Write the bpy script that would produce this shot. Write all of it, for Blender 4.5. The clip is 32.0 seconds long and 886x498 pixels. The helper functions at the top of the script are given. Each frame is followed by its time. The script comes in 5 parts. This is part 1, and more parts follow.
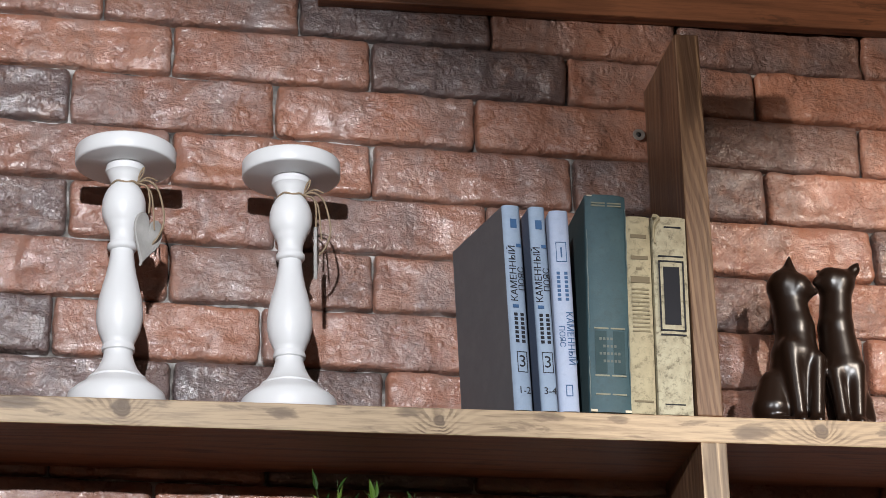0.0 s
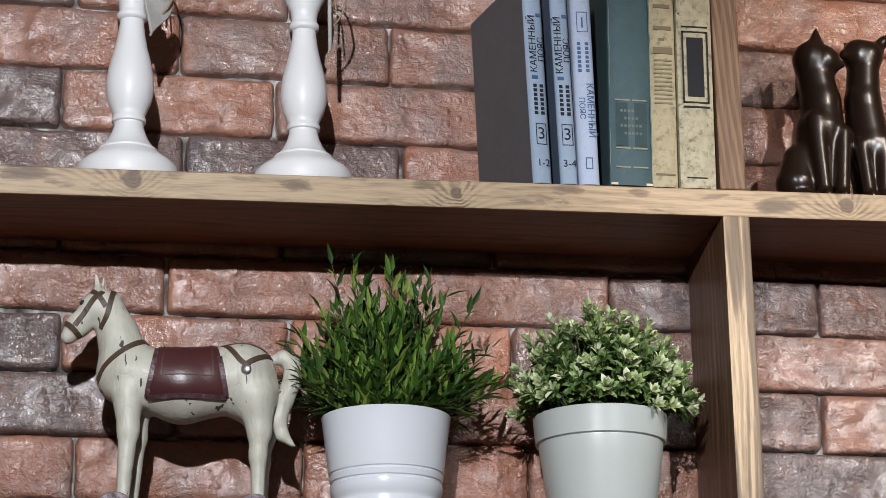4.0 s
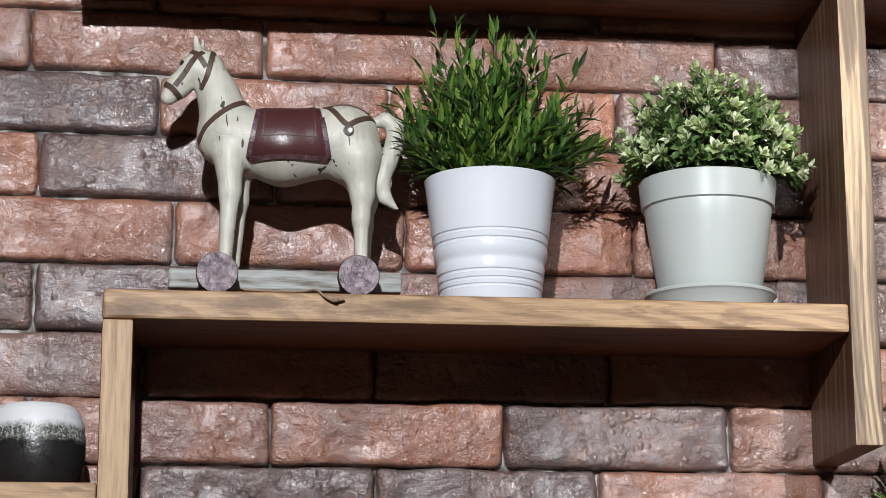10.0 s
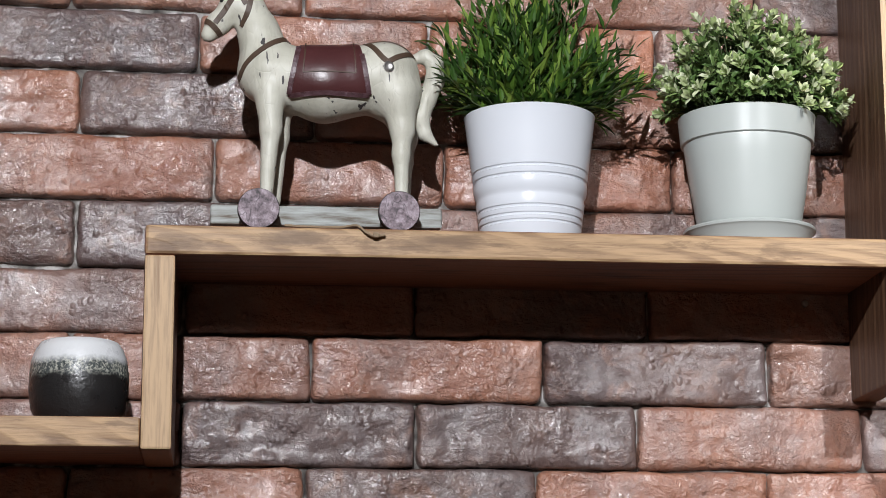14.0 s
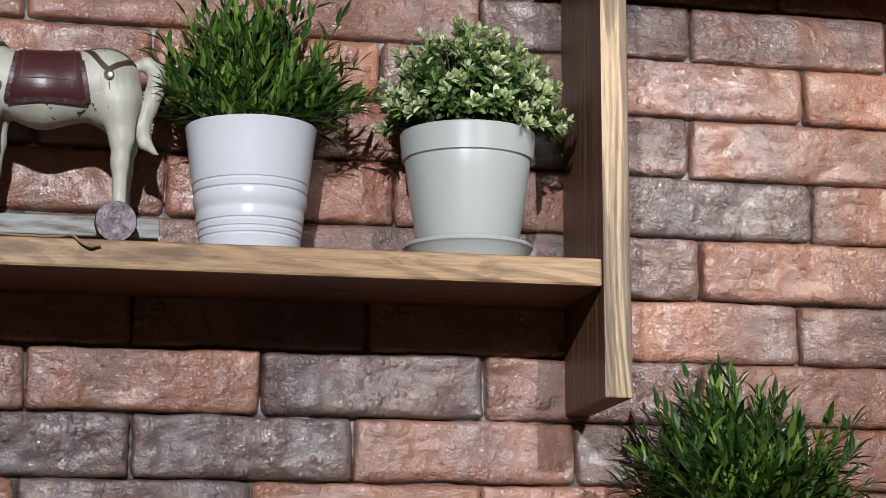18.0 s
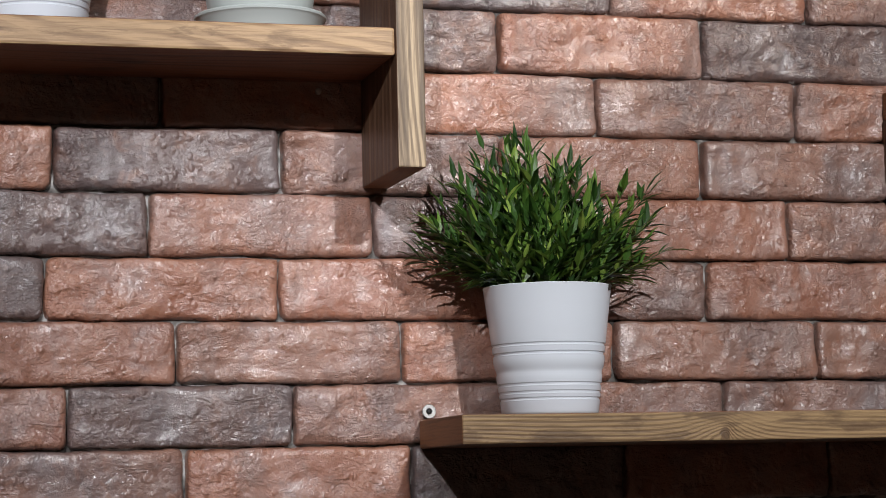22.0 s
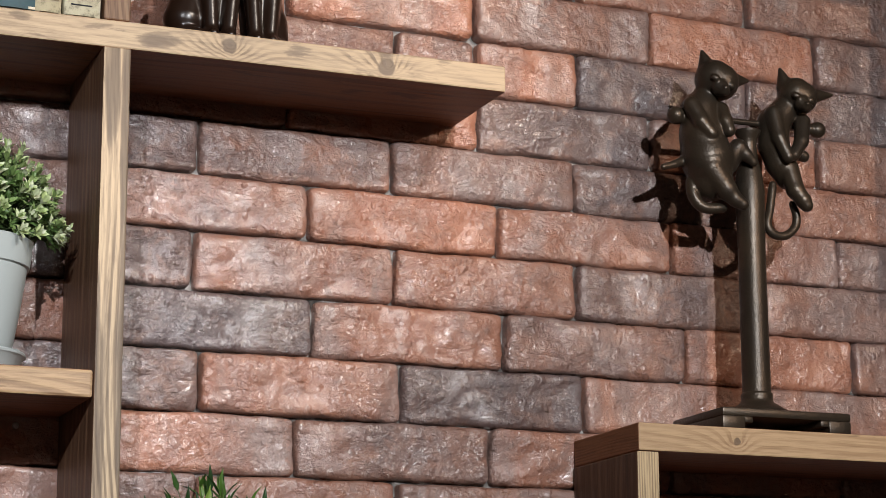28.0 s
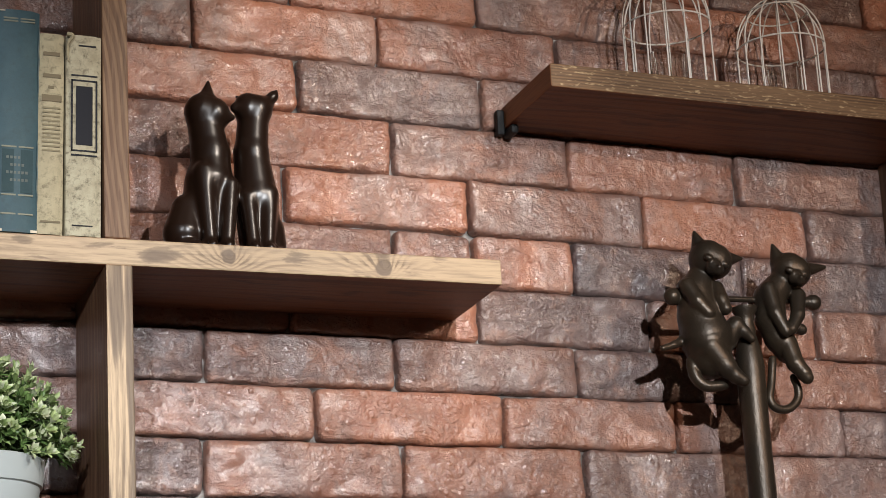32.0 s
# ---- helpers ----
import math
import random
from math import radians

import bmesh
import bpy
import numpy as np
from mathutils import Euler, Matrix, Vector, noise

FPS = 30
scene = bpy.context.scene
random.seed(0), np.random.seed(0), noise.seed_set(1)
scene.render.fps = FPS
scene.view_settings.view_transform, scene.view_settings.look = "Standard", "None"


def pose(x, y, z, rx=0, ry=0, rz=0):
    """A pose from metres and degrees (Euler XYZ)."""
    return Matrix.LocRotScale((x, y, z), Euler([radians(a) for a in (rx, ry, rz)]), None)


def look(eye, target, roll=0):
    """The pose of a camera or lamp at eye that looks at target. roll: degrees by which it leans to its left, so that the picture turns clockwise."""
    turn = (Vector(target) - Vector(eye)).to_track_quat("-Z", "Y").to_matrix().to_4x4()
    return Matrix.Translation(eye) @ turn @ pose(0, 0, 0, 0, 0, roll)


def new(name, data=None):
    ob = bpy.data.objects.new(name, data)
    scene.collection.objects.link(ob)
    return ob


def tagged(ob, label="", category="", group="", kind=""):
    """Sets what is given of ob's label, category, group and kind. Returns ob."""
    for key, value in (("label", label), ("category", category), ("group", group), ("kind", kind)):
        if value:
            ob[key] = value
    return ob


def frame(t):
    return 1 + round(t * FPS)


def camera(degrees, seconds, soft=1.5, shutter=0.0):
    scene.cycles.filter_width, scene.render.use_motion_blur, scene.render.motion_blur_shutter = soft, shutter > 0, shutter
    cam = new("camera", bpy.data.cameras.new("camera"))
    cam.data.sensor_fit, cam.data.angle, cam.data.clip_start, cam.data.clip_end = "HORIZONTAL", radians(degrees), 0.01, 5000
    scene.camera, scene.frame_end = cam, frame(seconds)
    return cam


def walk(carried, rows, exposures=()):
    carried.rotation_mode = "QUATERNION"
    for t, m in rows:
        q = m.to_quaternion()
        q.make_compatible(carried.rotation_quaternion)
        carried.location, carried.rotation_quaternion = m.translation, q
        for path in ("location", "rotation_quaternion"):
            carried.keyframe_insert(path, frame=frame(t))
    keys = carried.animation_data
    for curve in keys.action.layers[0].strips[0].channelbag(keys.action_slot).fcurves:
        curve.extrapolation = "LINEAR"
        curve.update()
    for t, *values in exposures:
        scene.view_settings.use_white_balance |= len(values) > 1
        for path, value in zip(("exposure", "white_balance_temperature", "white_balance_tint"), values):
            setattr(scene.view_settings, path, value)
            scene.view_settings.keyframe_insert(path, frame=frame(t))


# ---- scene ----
cam = camera(22.23, 32.0, soft=0.85)

# seconds, eye in metres, yaw, pitch and roll in degrees
PATH = [
    (0, -0.2850, -2.2630, -0.2754, -8.898, 22.176, -1.022),
    (0.5, -0.2798, -2.2623, -0.2803, -8.712, 22.067, -0.976),
    (1, -0.2780, -2.2534, -0.2760, -8.599, 21.614, -0.966),
    (1.5, -0.2740, -2.2385, -0.2831, -8.432, 20.835, -0.969),
    (2, -0.2721, -2.2206, -0.2864, -8.442, 19.909, -0.930),
    (2.5, -0.2674, -2.2078, -0.2900, -8.351, 19.240, -0.919),
    (3, -0.2666, -2.2005, -0.2948, -8.279, 18.632, -0.900),
    (3.5, -0.2654, -2.1996, -0.3014, -8.138, 17.919, -0.830),
    (4, -0.2675, -2.2067, -0.2968, -8.102, 17.409, -0.735),
    (4.5, -0.2687, -2.2093, -0.2978, -8.113, 16.883, -0.652),
    (6.5, -0.2891, -2.1997, -0.3272, -7.797, 15.425, -0.351),
    (7, -0.2985, -2.1939, -0.3373, -7.314, 15.100, -0.199),
    (7.5, -0.2999, -2.1901, -0.3445, -6.960, 14.957, -0.110),
    (8, -0.2980, -2.1827, -0.3463, -6.748, 14.417, -0.209),
    (8.5, -0.2993, -2.1763, -0.3451, -6.673, 14.013, -0.186),
    (9, -0.3008, -2.1694, -0.3408, -6.630, 13.589, -0.138),
    (9.5, -0.2994, -2.1658, -0.3412, -6.434, 13.356, -0.101),
    (10, -0.2993, -2.1511, -0.3423, -6.369, 12.920, -0.103),
    (10.5, -0.3058, -2.1515, -0.3430, -6.534, 12.716, -0.124),
    (11, -0.3106, -2.1634, -0.3360, -6.391, 12.427, -0.142),
    (11.5, -0.3134, -2.1683, -0.3362, -6.129, 12.293, -0.031),
    (12, -0.3105, -2.1678, -0.3381, -5.799, 12.241, -0.008),
    (12.5, -0.3112, -2.1590, -0.3448, -5.727, 12.225, -0.035),
    (13, -0.3126, -2.1567, -0.3534, -5.673, 12.031, -0.080),
    (13.5, -0.3118, -2.1541, -0.3562, -5.629, 11.727, -0.057),
    (15.5, -0.3103, -2.1576, -0.3521, -6.517, 11.519, -0.010),
    (16, -0.3020, -2.1495, -0.3483, -7.653, 11.358, -0.022),
    (16.5, -0.2896, -2.1522, -0.3296, -8.903, 10.966, -0.106),
    (17, -0.2890, -2.1577, -0.3203, -9.878, 10.828, -0.017),
    (17.5, -0.2759, -2.1641, -0.3214, -10.778, 10.926, -0.006),
    (18, -0.2692, -2.1709, -0.3205, -11.721, 10.964, -0.043),
    (18.5, -0.2552, -2.1762, -0.3217, -12.541, 10.907, -0.169),
    (19, -0.2426, -2.1757, -0.3280, -13.314, 10.656, -0.670),
    (19.5, -0.2383, -2.1741, -0.3397, -13.704, 10.397, -1.165),
    (20, -0.2388, -2.1716, -0.3486, -14.022, 9.507, -1.534),
    (20.5, -0.2393, -2.1684, -0.3548, -14.283, 8.674, -1.519),
    (21, -0.2331, -2.1647, -0.3595, -14.243, 7.607, -1.425),
    (21.5, -0.2267, -2.1680, -0.3639, -14.326, 7.168, -1.325),
    (22, -0.2114, -2.1696, -0.3599, -15.432, 6.181, -1.247),
    (22.5, -0.1976, -2.1742, -0.3539, -17.544, 5.758, -1.358),
    (23, -0.1921, -2.1715, -0.3530, -19.888, 5.619, -1.348),
    (23.5, -0.1862, -2.1736, -0.3440, -20.786, 5.435, -1.089),
    (24, -0.1842, -2.1763, -0.3399, -21.651, 5.812, -0.824),
    (24.5, -0.1834, -2.1811, -0.3419, -22.124, 6.469, -0.574),
    (26.5, -0.1771, -2.2010, -0.2985, -22.463, 9.093, -0.011),
    (27, -0.1959, -2.2084, -0.2833, -22.625, 10.202, -0.082),
    (27.5, -0.1956, -2.2188, -0.2802, -22.487, 11.361, -0.146),
    (28, -0.1878, -2.2285, -0.2840, -22.249, 12.710, -0.277),
    (28.5, -0.1806, -2.2310, -0.2860, -22.182, 13.247, -0.371),
    (29, -0.1750, -2.2396, -0.2868, -22.096, 13.968, -0.936),
    (29.5, -0.1815, -2.2425, -0.2827, -22.149, 14.635, -1.260),
    (30, -0.1811, -2.2511, -0.2877, -22.060, 15.183, -1.787),
    (30.5, -0.1809, -2.2597, -0.2870, -21.984, 15.632, -2.198),
    (31, -0.1825, -2.2670, -0.2797, -21.858, 15.934, -2.674),
    (31.5, -0.1834, -2.2724, -0.2758, -21.715, 16.436, -3.064),
    (32, -0.1783, -2.2807, -0.2723, -21.684, 17.116, -3.415),
]
walk(cam, [(t, pose(x, y, z, 90 + pitch, 0, yaw) @ pose(0, 0, 0, 0, 0, roll)) for t, x, y, z, yaw, pitch, roll in PATH],
     [(0, 0.03), (2, -0.18), (4, -0.14), (7, 0.02), (9, 0.13), (13, 0.13), (16, -0.03), (19, -0.1), (21, -0.08), (24, 0.0), (27, -0.14), (32, -0.16)])

from mathutils.bvhtree import BVHTree

# ---- world and light: unseen ceiling spots in front of the wall, an added fill spot for bounced light from the room ----
world = bpy.data.worlds.new("world")
scene.world = world
world.use_nodes = True
world.node_tree.nodes["Background"].inputs[0].default_value = (0.9, 0.95, 1.0, 1)
world.node_tree.nodes["Background"].inputs[1].default_value = 0.03


def spot(name, eye, target, power, radius, size, blend, color):
    data = bpy.data.lights.new(name, "SPOT")
    data.energy, data.shadow_soft_size, data.spot_size, data.spot_blend, data.color = power, radius, radians(size), blend, color
    ob = new(name, data)
    ob.matrix_world = look(eye, target)
    return ob


spot("ceiling_spot", (-0.45, -2.2, 0.76), (-0.46, 0, 0.16), 224, 0.014, 51, 0.48, (0.93, 0.95, 1.0))
spot("ceiling_spot", (0.70, -2.2, 0.71), (0.89, 0, 0.02), 205, 0.014, 49, 0.9, (0.95, 0.97, 1.0))
spot("ceiling_spot", (1.04, -1.5, 1.06), (0.50, 0, 0.44), 70, 0.016, 28, 0.5, (1.0, 0.87, 0.75))
spot("ceiling_spot", (-1.75, -2.2, 0.8), (0.54, 0, 0.98), 230, 0.07, 12, 0.6, (1.0, 0.93, 0.88))
spot("ceiling_spot", (1.75, -2.1, 0.87), (1.24, 0, 0.58), 64, 0.02, 46, 0.8, (1.0, 0.70, 0.50))
# added fill, turned to the floor behind, so its bounce lifts the shaded undersides
spot("ceiling_spot", (-1.0, -2.6, 1.0), (-1.0, -3.5, -1.8), 85, 0.05, 120, 0.6, (1.0, 0.80, 0.67))


# ---- materials ----
class Nodes:
    """A small wrapper to write node trees in a line each."""

    def __init__(self, name):
        self.m = bpy.data.materials.new(name)
        self.m.use_nodes = True
        self.t = self.m.node_tree
        self.b = self.t.nodes["Principled BSDF"]

    def link(self, value, socket):
        if hasattr(value, "is_output"):
            self.t.links.new(value, socket)
        else:
            socket.default_value = value

    def node(self, kind, out=0, **inputs):
        n = self.t.nodes.new(kind)
        for key, value in inputs.items():
            self.link(value, n.inputs[int(key[1:])] if key[0] == "i" and key[1:].isdigit() else n.inputs[key])
        return n.outputs[out]

    def coords(self, scale=(1, 1, 1), where="Object"):
        c = self.t.nodes.new("ShaderNodeTexCoord").outputs[where]
        return self.node("ShaderNodeMapping", Vector=c, Scale=scale)

    def noise(self, vec, scale, detail=4.0, rough=0.55, dist=0.0, out=0):
        return self.node("ShaderNodeTexNoise", out, Vector=vec, Scale=scale, Detail=detail, Roughness=rough, Distortion=dist)

    def ramp(self, fac, stops):
        n = self.t.nodes.new("ShaderNodeValToRGB")
        el = n.color_ramp.elements
        while len(el) < len(stops):
            el.new(0.5)
        for e, (pos, col) in zip(el, stops):
            e.position = pos
            e.color = (*col, 1) if isinstance(col, tuple) else (col, col, col, 1)
        self.link(fac, n.inputs[0])
        return n.outputs[0]

    def mix(self, fac, a, b, blend="MIX"):
        n = self.t.nodes.new("ShaderNodeMix")
        n.data_type, n.blend_type = "RGBA", blend
        self.link(fac, n.inputs[0])
        self.link((*a, 1) if isinstance(a, tuple) else a, n.inputs[6])
        self.link((*b, 1) if isinstance(b, tuple) else b, n.inputs[7])
        return n.outputs[2]

    def math(self, op, a, b=0.0):
        n = self.t.nodes.new("ShaderNodeMath")
        n.operation = op
        self.link(a, n.inputs[0])
        self.link(b, n.inputs[1])
        return n.outputs[0]

    def bump(self, height, strength, distance, normal=None):
        n = self.t.nodes.new("ShaderNodeBump")
        n.inputs["Strength"].default_value, n.inputs["Distance"].default_value = strength, distance
        self.link(height, n.inputs["Height"])
        if normal is not None:
            self.link(normal, n.inputs["Normal"])
        return n.outputs[0]

    def done(self, color=None, rough=None, normal=None, metal=None, coat=None, spec=None):
        for value, key in ((color, "Base Color"), (rough, "Roughness"), (normal, "Normal"), (metal, "Metallic"), (coat, "Coat Weight"), (spec, "Specular IOR Level")):
            if value is not None:
                self.link((*value, 1) if isinstance(value, tuple) and len(value) == 3 else value, self.b.inputs[key])
        return self.m


def worn(name, color, rough=0.5, metal=0.0, vary=0.18, scale=60.0, bump=0.15, dirt=None, coat=None):
    """A painted or cast surface: its colour in two scales of variation, uneven gloss, a fine relief."""
    n = Nodes(name)
    v = n.coords()
    big, fine = n.noise(v, scale * 0.25, 3), n.noise(v, scale * 4, 5)
    dark = tuple(c * (1 - vary) for c in color)
    col = n.mix(n.ramp(big, [(0.3, 0.0), (0.7, 1.0)]), dirt or dark, color)
    col = n.mix(n.math("MULTIPLY", fine, vary), col, tuple(min(1.0, c * 1.25) for c in color))
    r = n.math("ADD", rough - 0.08, n.math("MULTIPLY", big, 0.16))
    return n.done(col, r, n.bump(fine, bump, 0.0006), metal, coat)


def brick_material(name, main, second, third, grey):
    """Lacquered rustic brick: clouds of two tones, grey bloom, pits, flaked layers and fine grit, a clear uneven coat."""
    n = Nodes(name)
    v = n.coords()
    shift = n.t.nodes.new("ShaderNodeObjectInfo").outputs["Random"]
    off = n.node("ShaderNodeVectorMath", i0=v, i1=n.node("ShaderNodeCombineXYZ", X=n.math("MULTIPLY", shift, 7.0), Y=n.math("MULTIPLY", shift, 3.0), Z=0.0))
    long = n.node("ShaderNodeMapping", Vector=off, Scale=(0.45, 1.0, 1.0))
    cloud = n.noise(off, 9, 4, 0.6, 0.5)
    blot = n.noise(off, 30, 5, 0.68, 0.6)
    bloom = n.noise(n.node("ShaderNodeMapping", Vector=off, Scale=(1.0, 1.0, 0.5)), 11, 5, 0.65, 0.3)
    fine = n.noise(off, 320, 5, 0.7)
    grit = n.noise(off, 135, 4, 0.62, 0.35)
    flake = n.noise(long, 62, 5, 0.66, 0.6)
    pits = n.node("ShaderNodeTexVoronoi", Vector=n.node("ShaderNodeMapping", Vector=off, Scale=(1.0, 1.0, 0.75)), Scale=120.0, Randomness=1.0)
    step = n.ramp(flake, [(0.42, 0.0), (0.50, 0.5), (0.55, 0.6), (0.63, 1.0)])
    some = n.ramp(n.noise(off, 14, 3), [(0.36, 0.22), (0.58, 1.0)])
    col = n.mix(n.ramp(cloud, [(0.40, 0.0), (0.62, 1.0)]), main, second)
    col = n.mix(n.ramp(blot, [(0.50, 0.0), (0.70, 0.85)]), col, third)
    col = n.mix(n.ramp(bloom, [(0.48, 0.0), (0.68, 0.8)]), col, grey)
    col = n.mix(n.ramp(grit, [(0.28, 0.5), (0.42, 0.0)]), col, tuple(c * 0.5 for c in main))
    col = n.mix(n.math("MULTIPLY", n.ramp(grit, [(0.58, 0.0), (0.74, 0.75)]), some), col, tuple(min(1, c * 1.35 + 0.07) for c in second))
    col = n.mix(n.ramp(pits, [(0.03, 0.25), (0.10, 0.0)]), col, tuple(c * 0.4 for c in second))
    tint = n.mix(shift, (0.80, 0.80, 0.83), (1.16, 1.05, 0.98))
    col = n.mix(1.0, col, tint, "MULTIPLY")
    lumps = n.noise(off, 88, 3, 0.58, 0.2)
    rough_at = n.noise(off, 210, 4, 0.65, 0.2)
    sparse = n.ramp(n.noise(off, 36, 3, 0.6), [(0.46, 0.0), (0.58, 1.0)])
    fleck = n.math("MULTIPLY", n.ramp(pits, [(0.0, 1.0), (0.16, 0.8), (0.42, 0.0)]), sparse)
    shape = n.bump(n.noise(off, 20, 3, 0.5, 0.4), 0.8, 0.0045)
    layered = n.bump(n.math("MULTIPLY", step, some), 0.85, 0.0015, shape)
    rugged = n.math("ADD", n.math("MULTIPLY", lumps, some), n.math("MULTIPLY", fleck, 0.32))
    gloss = n.bump(rough_at, 0.8, 0.0009, n.bump(rugged, 0.9, 0.0034, layered))
    nor = n.bump(fine, 0.9, 0.0012, n.bump(n.math("MULTIPLY", rough_at, some), 0.85, 0.0014, n.bump(rugged, 0.9, 0.0042, layered)))
    n.link(n.ramp(n.noise(off, 10, 4, 0.6), [(0.32, 0.4), (0.56, 1.0)]), n.b.inputs["Coat Weight"])
    n.link(n.ramp(n.noise(off, 40, 3), [(0.3, 0.14), (0.7, 0.27)]), n.b.inputs["Coat Roughness"])
    n.link(gloss, n.b.inputs["Coat Normal"])
    return n.done(col, n.ramp(n.noise(off, 30, 3), [(0.3, 0.24), (0.7, 0.44)]), nor, spec=0.6)


BRICKS = {
    "r": brick_material("red_brick", (0.365, 0.178, 0.115), (0.285, 0.128, 0.082), (0.24, 0.148, 0.12), (0.26, 0.205, 0.19)),
    "m": brick_material("mottled_brick", (0.262, 0.145, 0.106), (0.17, 0.112, 0.098), (0.325, 0.16, 0.104), (0.20, 0.165, 0.16)),
    "d": brick_material("dark_brick", (0.118, 0.084, 0.08), (0.165, 0.112, 0.098), (0.245, 0.138, 0.10), (0.155, 0.135, 0.137)),
}
n = Nodes("mortar")
v = n.coords()
MORTAR = n.done(n.ramp(n.noise(v, 45, 5), [(0.36, (0.03, 0.025, 0.022)), (0.50, (0.16, 0.148, 0.135)), (0.64, (0.46, 0.44, 0.42))]), 0.9, n.bump(n.noise(v, 350, 5), 0.6, 0.002))


def wood(name, light, mid, burnt, along, burn, rough, lines=330.0, seed=0.0, swirl=7.0, quiet=0.2, slope=0.0, eyes=(), dark_spots=(), fleck=1.0, over=None):
    """Pine: growth lines along one axis that flare round the knots in eyes (along, across, size, rings), dark spots
    (along, across, length) for scorch and, on one upright, for shade.
    """
    n = Nodes(name)
    axis, cross = "xyz".index(along), "xyz".index(over or ("x" if along == "z" else "z"))
    raw = n.coords()
    v = n.node("ShaderNodeVectorMath", i0=raw, i1=(seed, seed * 0.7, seed * 1.3))
    squeeze = lambda k: n.node("ShaderNodeMapping", Vector=v, Scale=tuple(k if i == axis else 1.0 for i in range(3)))
    flat, slow = squeeze(0.06), squeeze(0.25)
    run, across = n.node("ShaderNodeSeparateXYZ", axis, Vector=raw), n.node("ShaderNodeSeparateXYZ", cross, Vector=raw)
    wave = n.noise(slow, 8, 2.0, 0.5)
    field = n.math("ADD", n.math("MULTIPLY", across, lines), n.math("MULTIPLY", wave, swirl))
    field = n.math("ADD", field, n.math("ADD", n.math("MULTIPLY", run, slope), n.math("MULTIPLY", n.noise(flat, 70, 4), 0.8)))
    near, core = 0.0, 0.0
    wobble = n.math("MULTIPLY", n.math("SUBTRACT", n.noise(v, 45, 3), 0.5), 0.012)
    for a, c, size, rings in eyes:
        dx = n.math("ADD", n.math("SUBTRACT", run, a), wobble)
        dc = n.math("ADD", n.math("SUBTRACT", across, c), wobble)
        side = n.math("ADD", 1.0, n.math("MULTIPLY", n.math("SIGN", dx), 0.25))
        dx = n.math("MULTIPLY", dx, side)
        d = n.math("SQRT", n.math("ADD", n.math("MULTIPLY", dx, dx), n.math("MULTIPLY", n.math("MULTIPLY", dc, dc), 0.8)))
        flare = n.math("POWER", 2.0, n.math("MULTIPLY", d, -1 / (size * 2.6)))
        field = n.math("ADD", field, n.math("MULTIPLY", flare, rings))
        near = n.math("MAXIMUM", near, flare)
        core = n.math("MAXIMUM", core, n.ramp(n.math("DIVIDE", d, size), [(0.75, 1.0), (1.0, 0.0)]))
    ring = n.math("FRACT", field)
    grain = n.ramp(ring, [(0.0, 0.0), (0.4, 0.1), (0.62, 0.95), (0.9, 0.8), (1.0, 0.0)])
    calm = n.ramp(n.noise(slow, 13, 3), [(0.48, quiet), (0.66, 1.0)])
    if eyes:
        calm = n.math("MAXIMUM", calm, n.math("MULTIPLY", n.ramp(near, [(0.22, 0.0), (0.5, 1.0)]), n.ramp(n.noise(v, 55, 3), [(0.36, 0.15), (0.55, 1.0)])))
    grain = n.math("MULTIPLY", n.math("MULTIPLY", grain, calm), n.ramp(n.noise(flat, 48, 2), [(0.38, 0.12), (0.6, 1.0)]))
    fibre = n.noise(flat, 420, 4, 0.6)
    patch = n.noise(squeeze(0.26 if along == "x" else 0.05), (40 if along == "x" else 60) * fleck, 6, 0.62, 0.4)
    for a, c, size in dark_spots:
        dx = n.math("DIVIDE", n.math("SUBTRACT", run, a), size)
        dc = n.math("DIVIDE", n.math("SUBTRACT", across, c), 0.011)
        d = n.math("ADD", n.math("MULTIPLY", dx, dx), n.math("MULTIPLY", dc, dc))
        patch = n.math("ADD", patch, n.math("MULTIPLY", n.math("MAXIMUM", n.math("SUBTRACT", 1.0, d), 0.0), 0.17 if along == "x" else 0.34))
    col = n.mix(grain, light, mid)
    col = n.mix(n.ramp(fibre, [(0.32, 0.45), (0.55, 0.0)]), col, tuple(c * 0.75 for c in mid))
    col = n.mix(n.ramp(patch, [(burn, 0.0), (burn + 0.05, 0.5), (burn + 0.14, 0.8)]), col, burnt)
    if eyes:
        col = n.mix(n.math("MULTIPLY", core, 0.8), col, tuple(c * 0.95 for c in burnt))
    height = n.math("ADD", n.math("MULTIPLY", grain, -0.8), n.math("MULTIPLY", fibre, 0.7))
    return n.done(col, n.math("ADD", rough, n.math("MULTIPLY", fibre, 0.15)), n.bump(height, 0.35, 0.0012), spec=0.3)


LIGHT_PINE, MID_PINE, SCORCH = (0.44, 0.325, 0.205), (0.125, 0.08, 0.05), (0.105, 0.07, 0.047)
EDGE_X = wood("sanded_pine_long", LIGHT_PINE, MID_PINE, SCORCH, "x", 0.60, 0.42, 130, 0.0, 5.0, 0.06, 3.0,
              [(0.435, 0.414, 0.0085, 8.0), (0.603, 0.409, 0.0095, 8.0), (-0.272, 0.417, 0.010, 8.0), (0.040, 0.412, 0.0065, 6.0), (-0.56, -0.11, 0.008, 8.0)],
              [(0.225, 0.418, 0.016), (0.304, 0.419, 0.03), (0.012, 0.421, 0.022), (0.157, 0.423, 0.026), (-0.117, 0.417, 0.024), (-0.165, 0.421, 0.03), (-0.235, 0.421, 0.024), (0.505, 0.415, 0.022), (0.665, 0.420, 0.016), (0.36, 0.41, 0.03), (-0.38, 0.421, 0.03)])
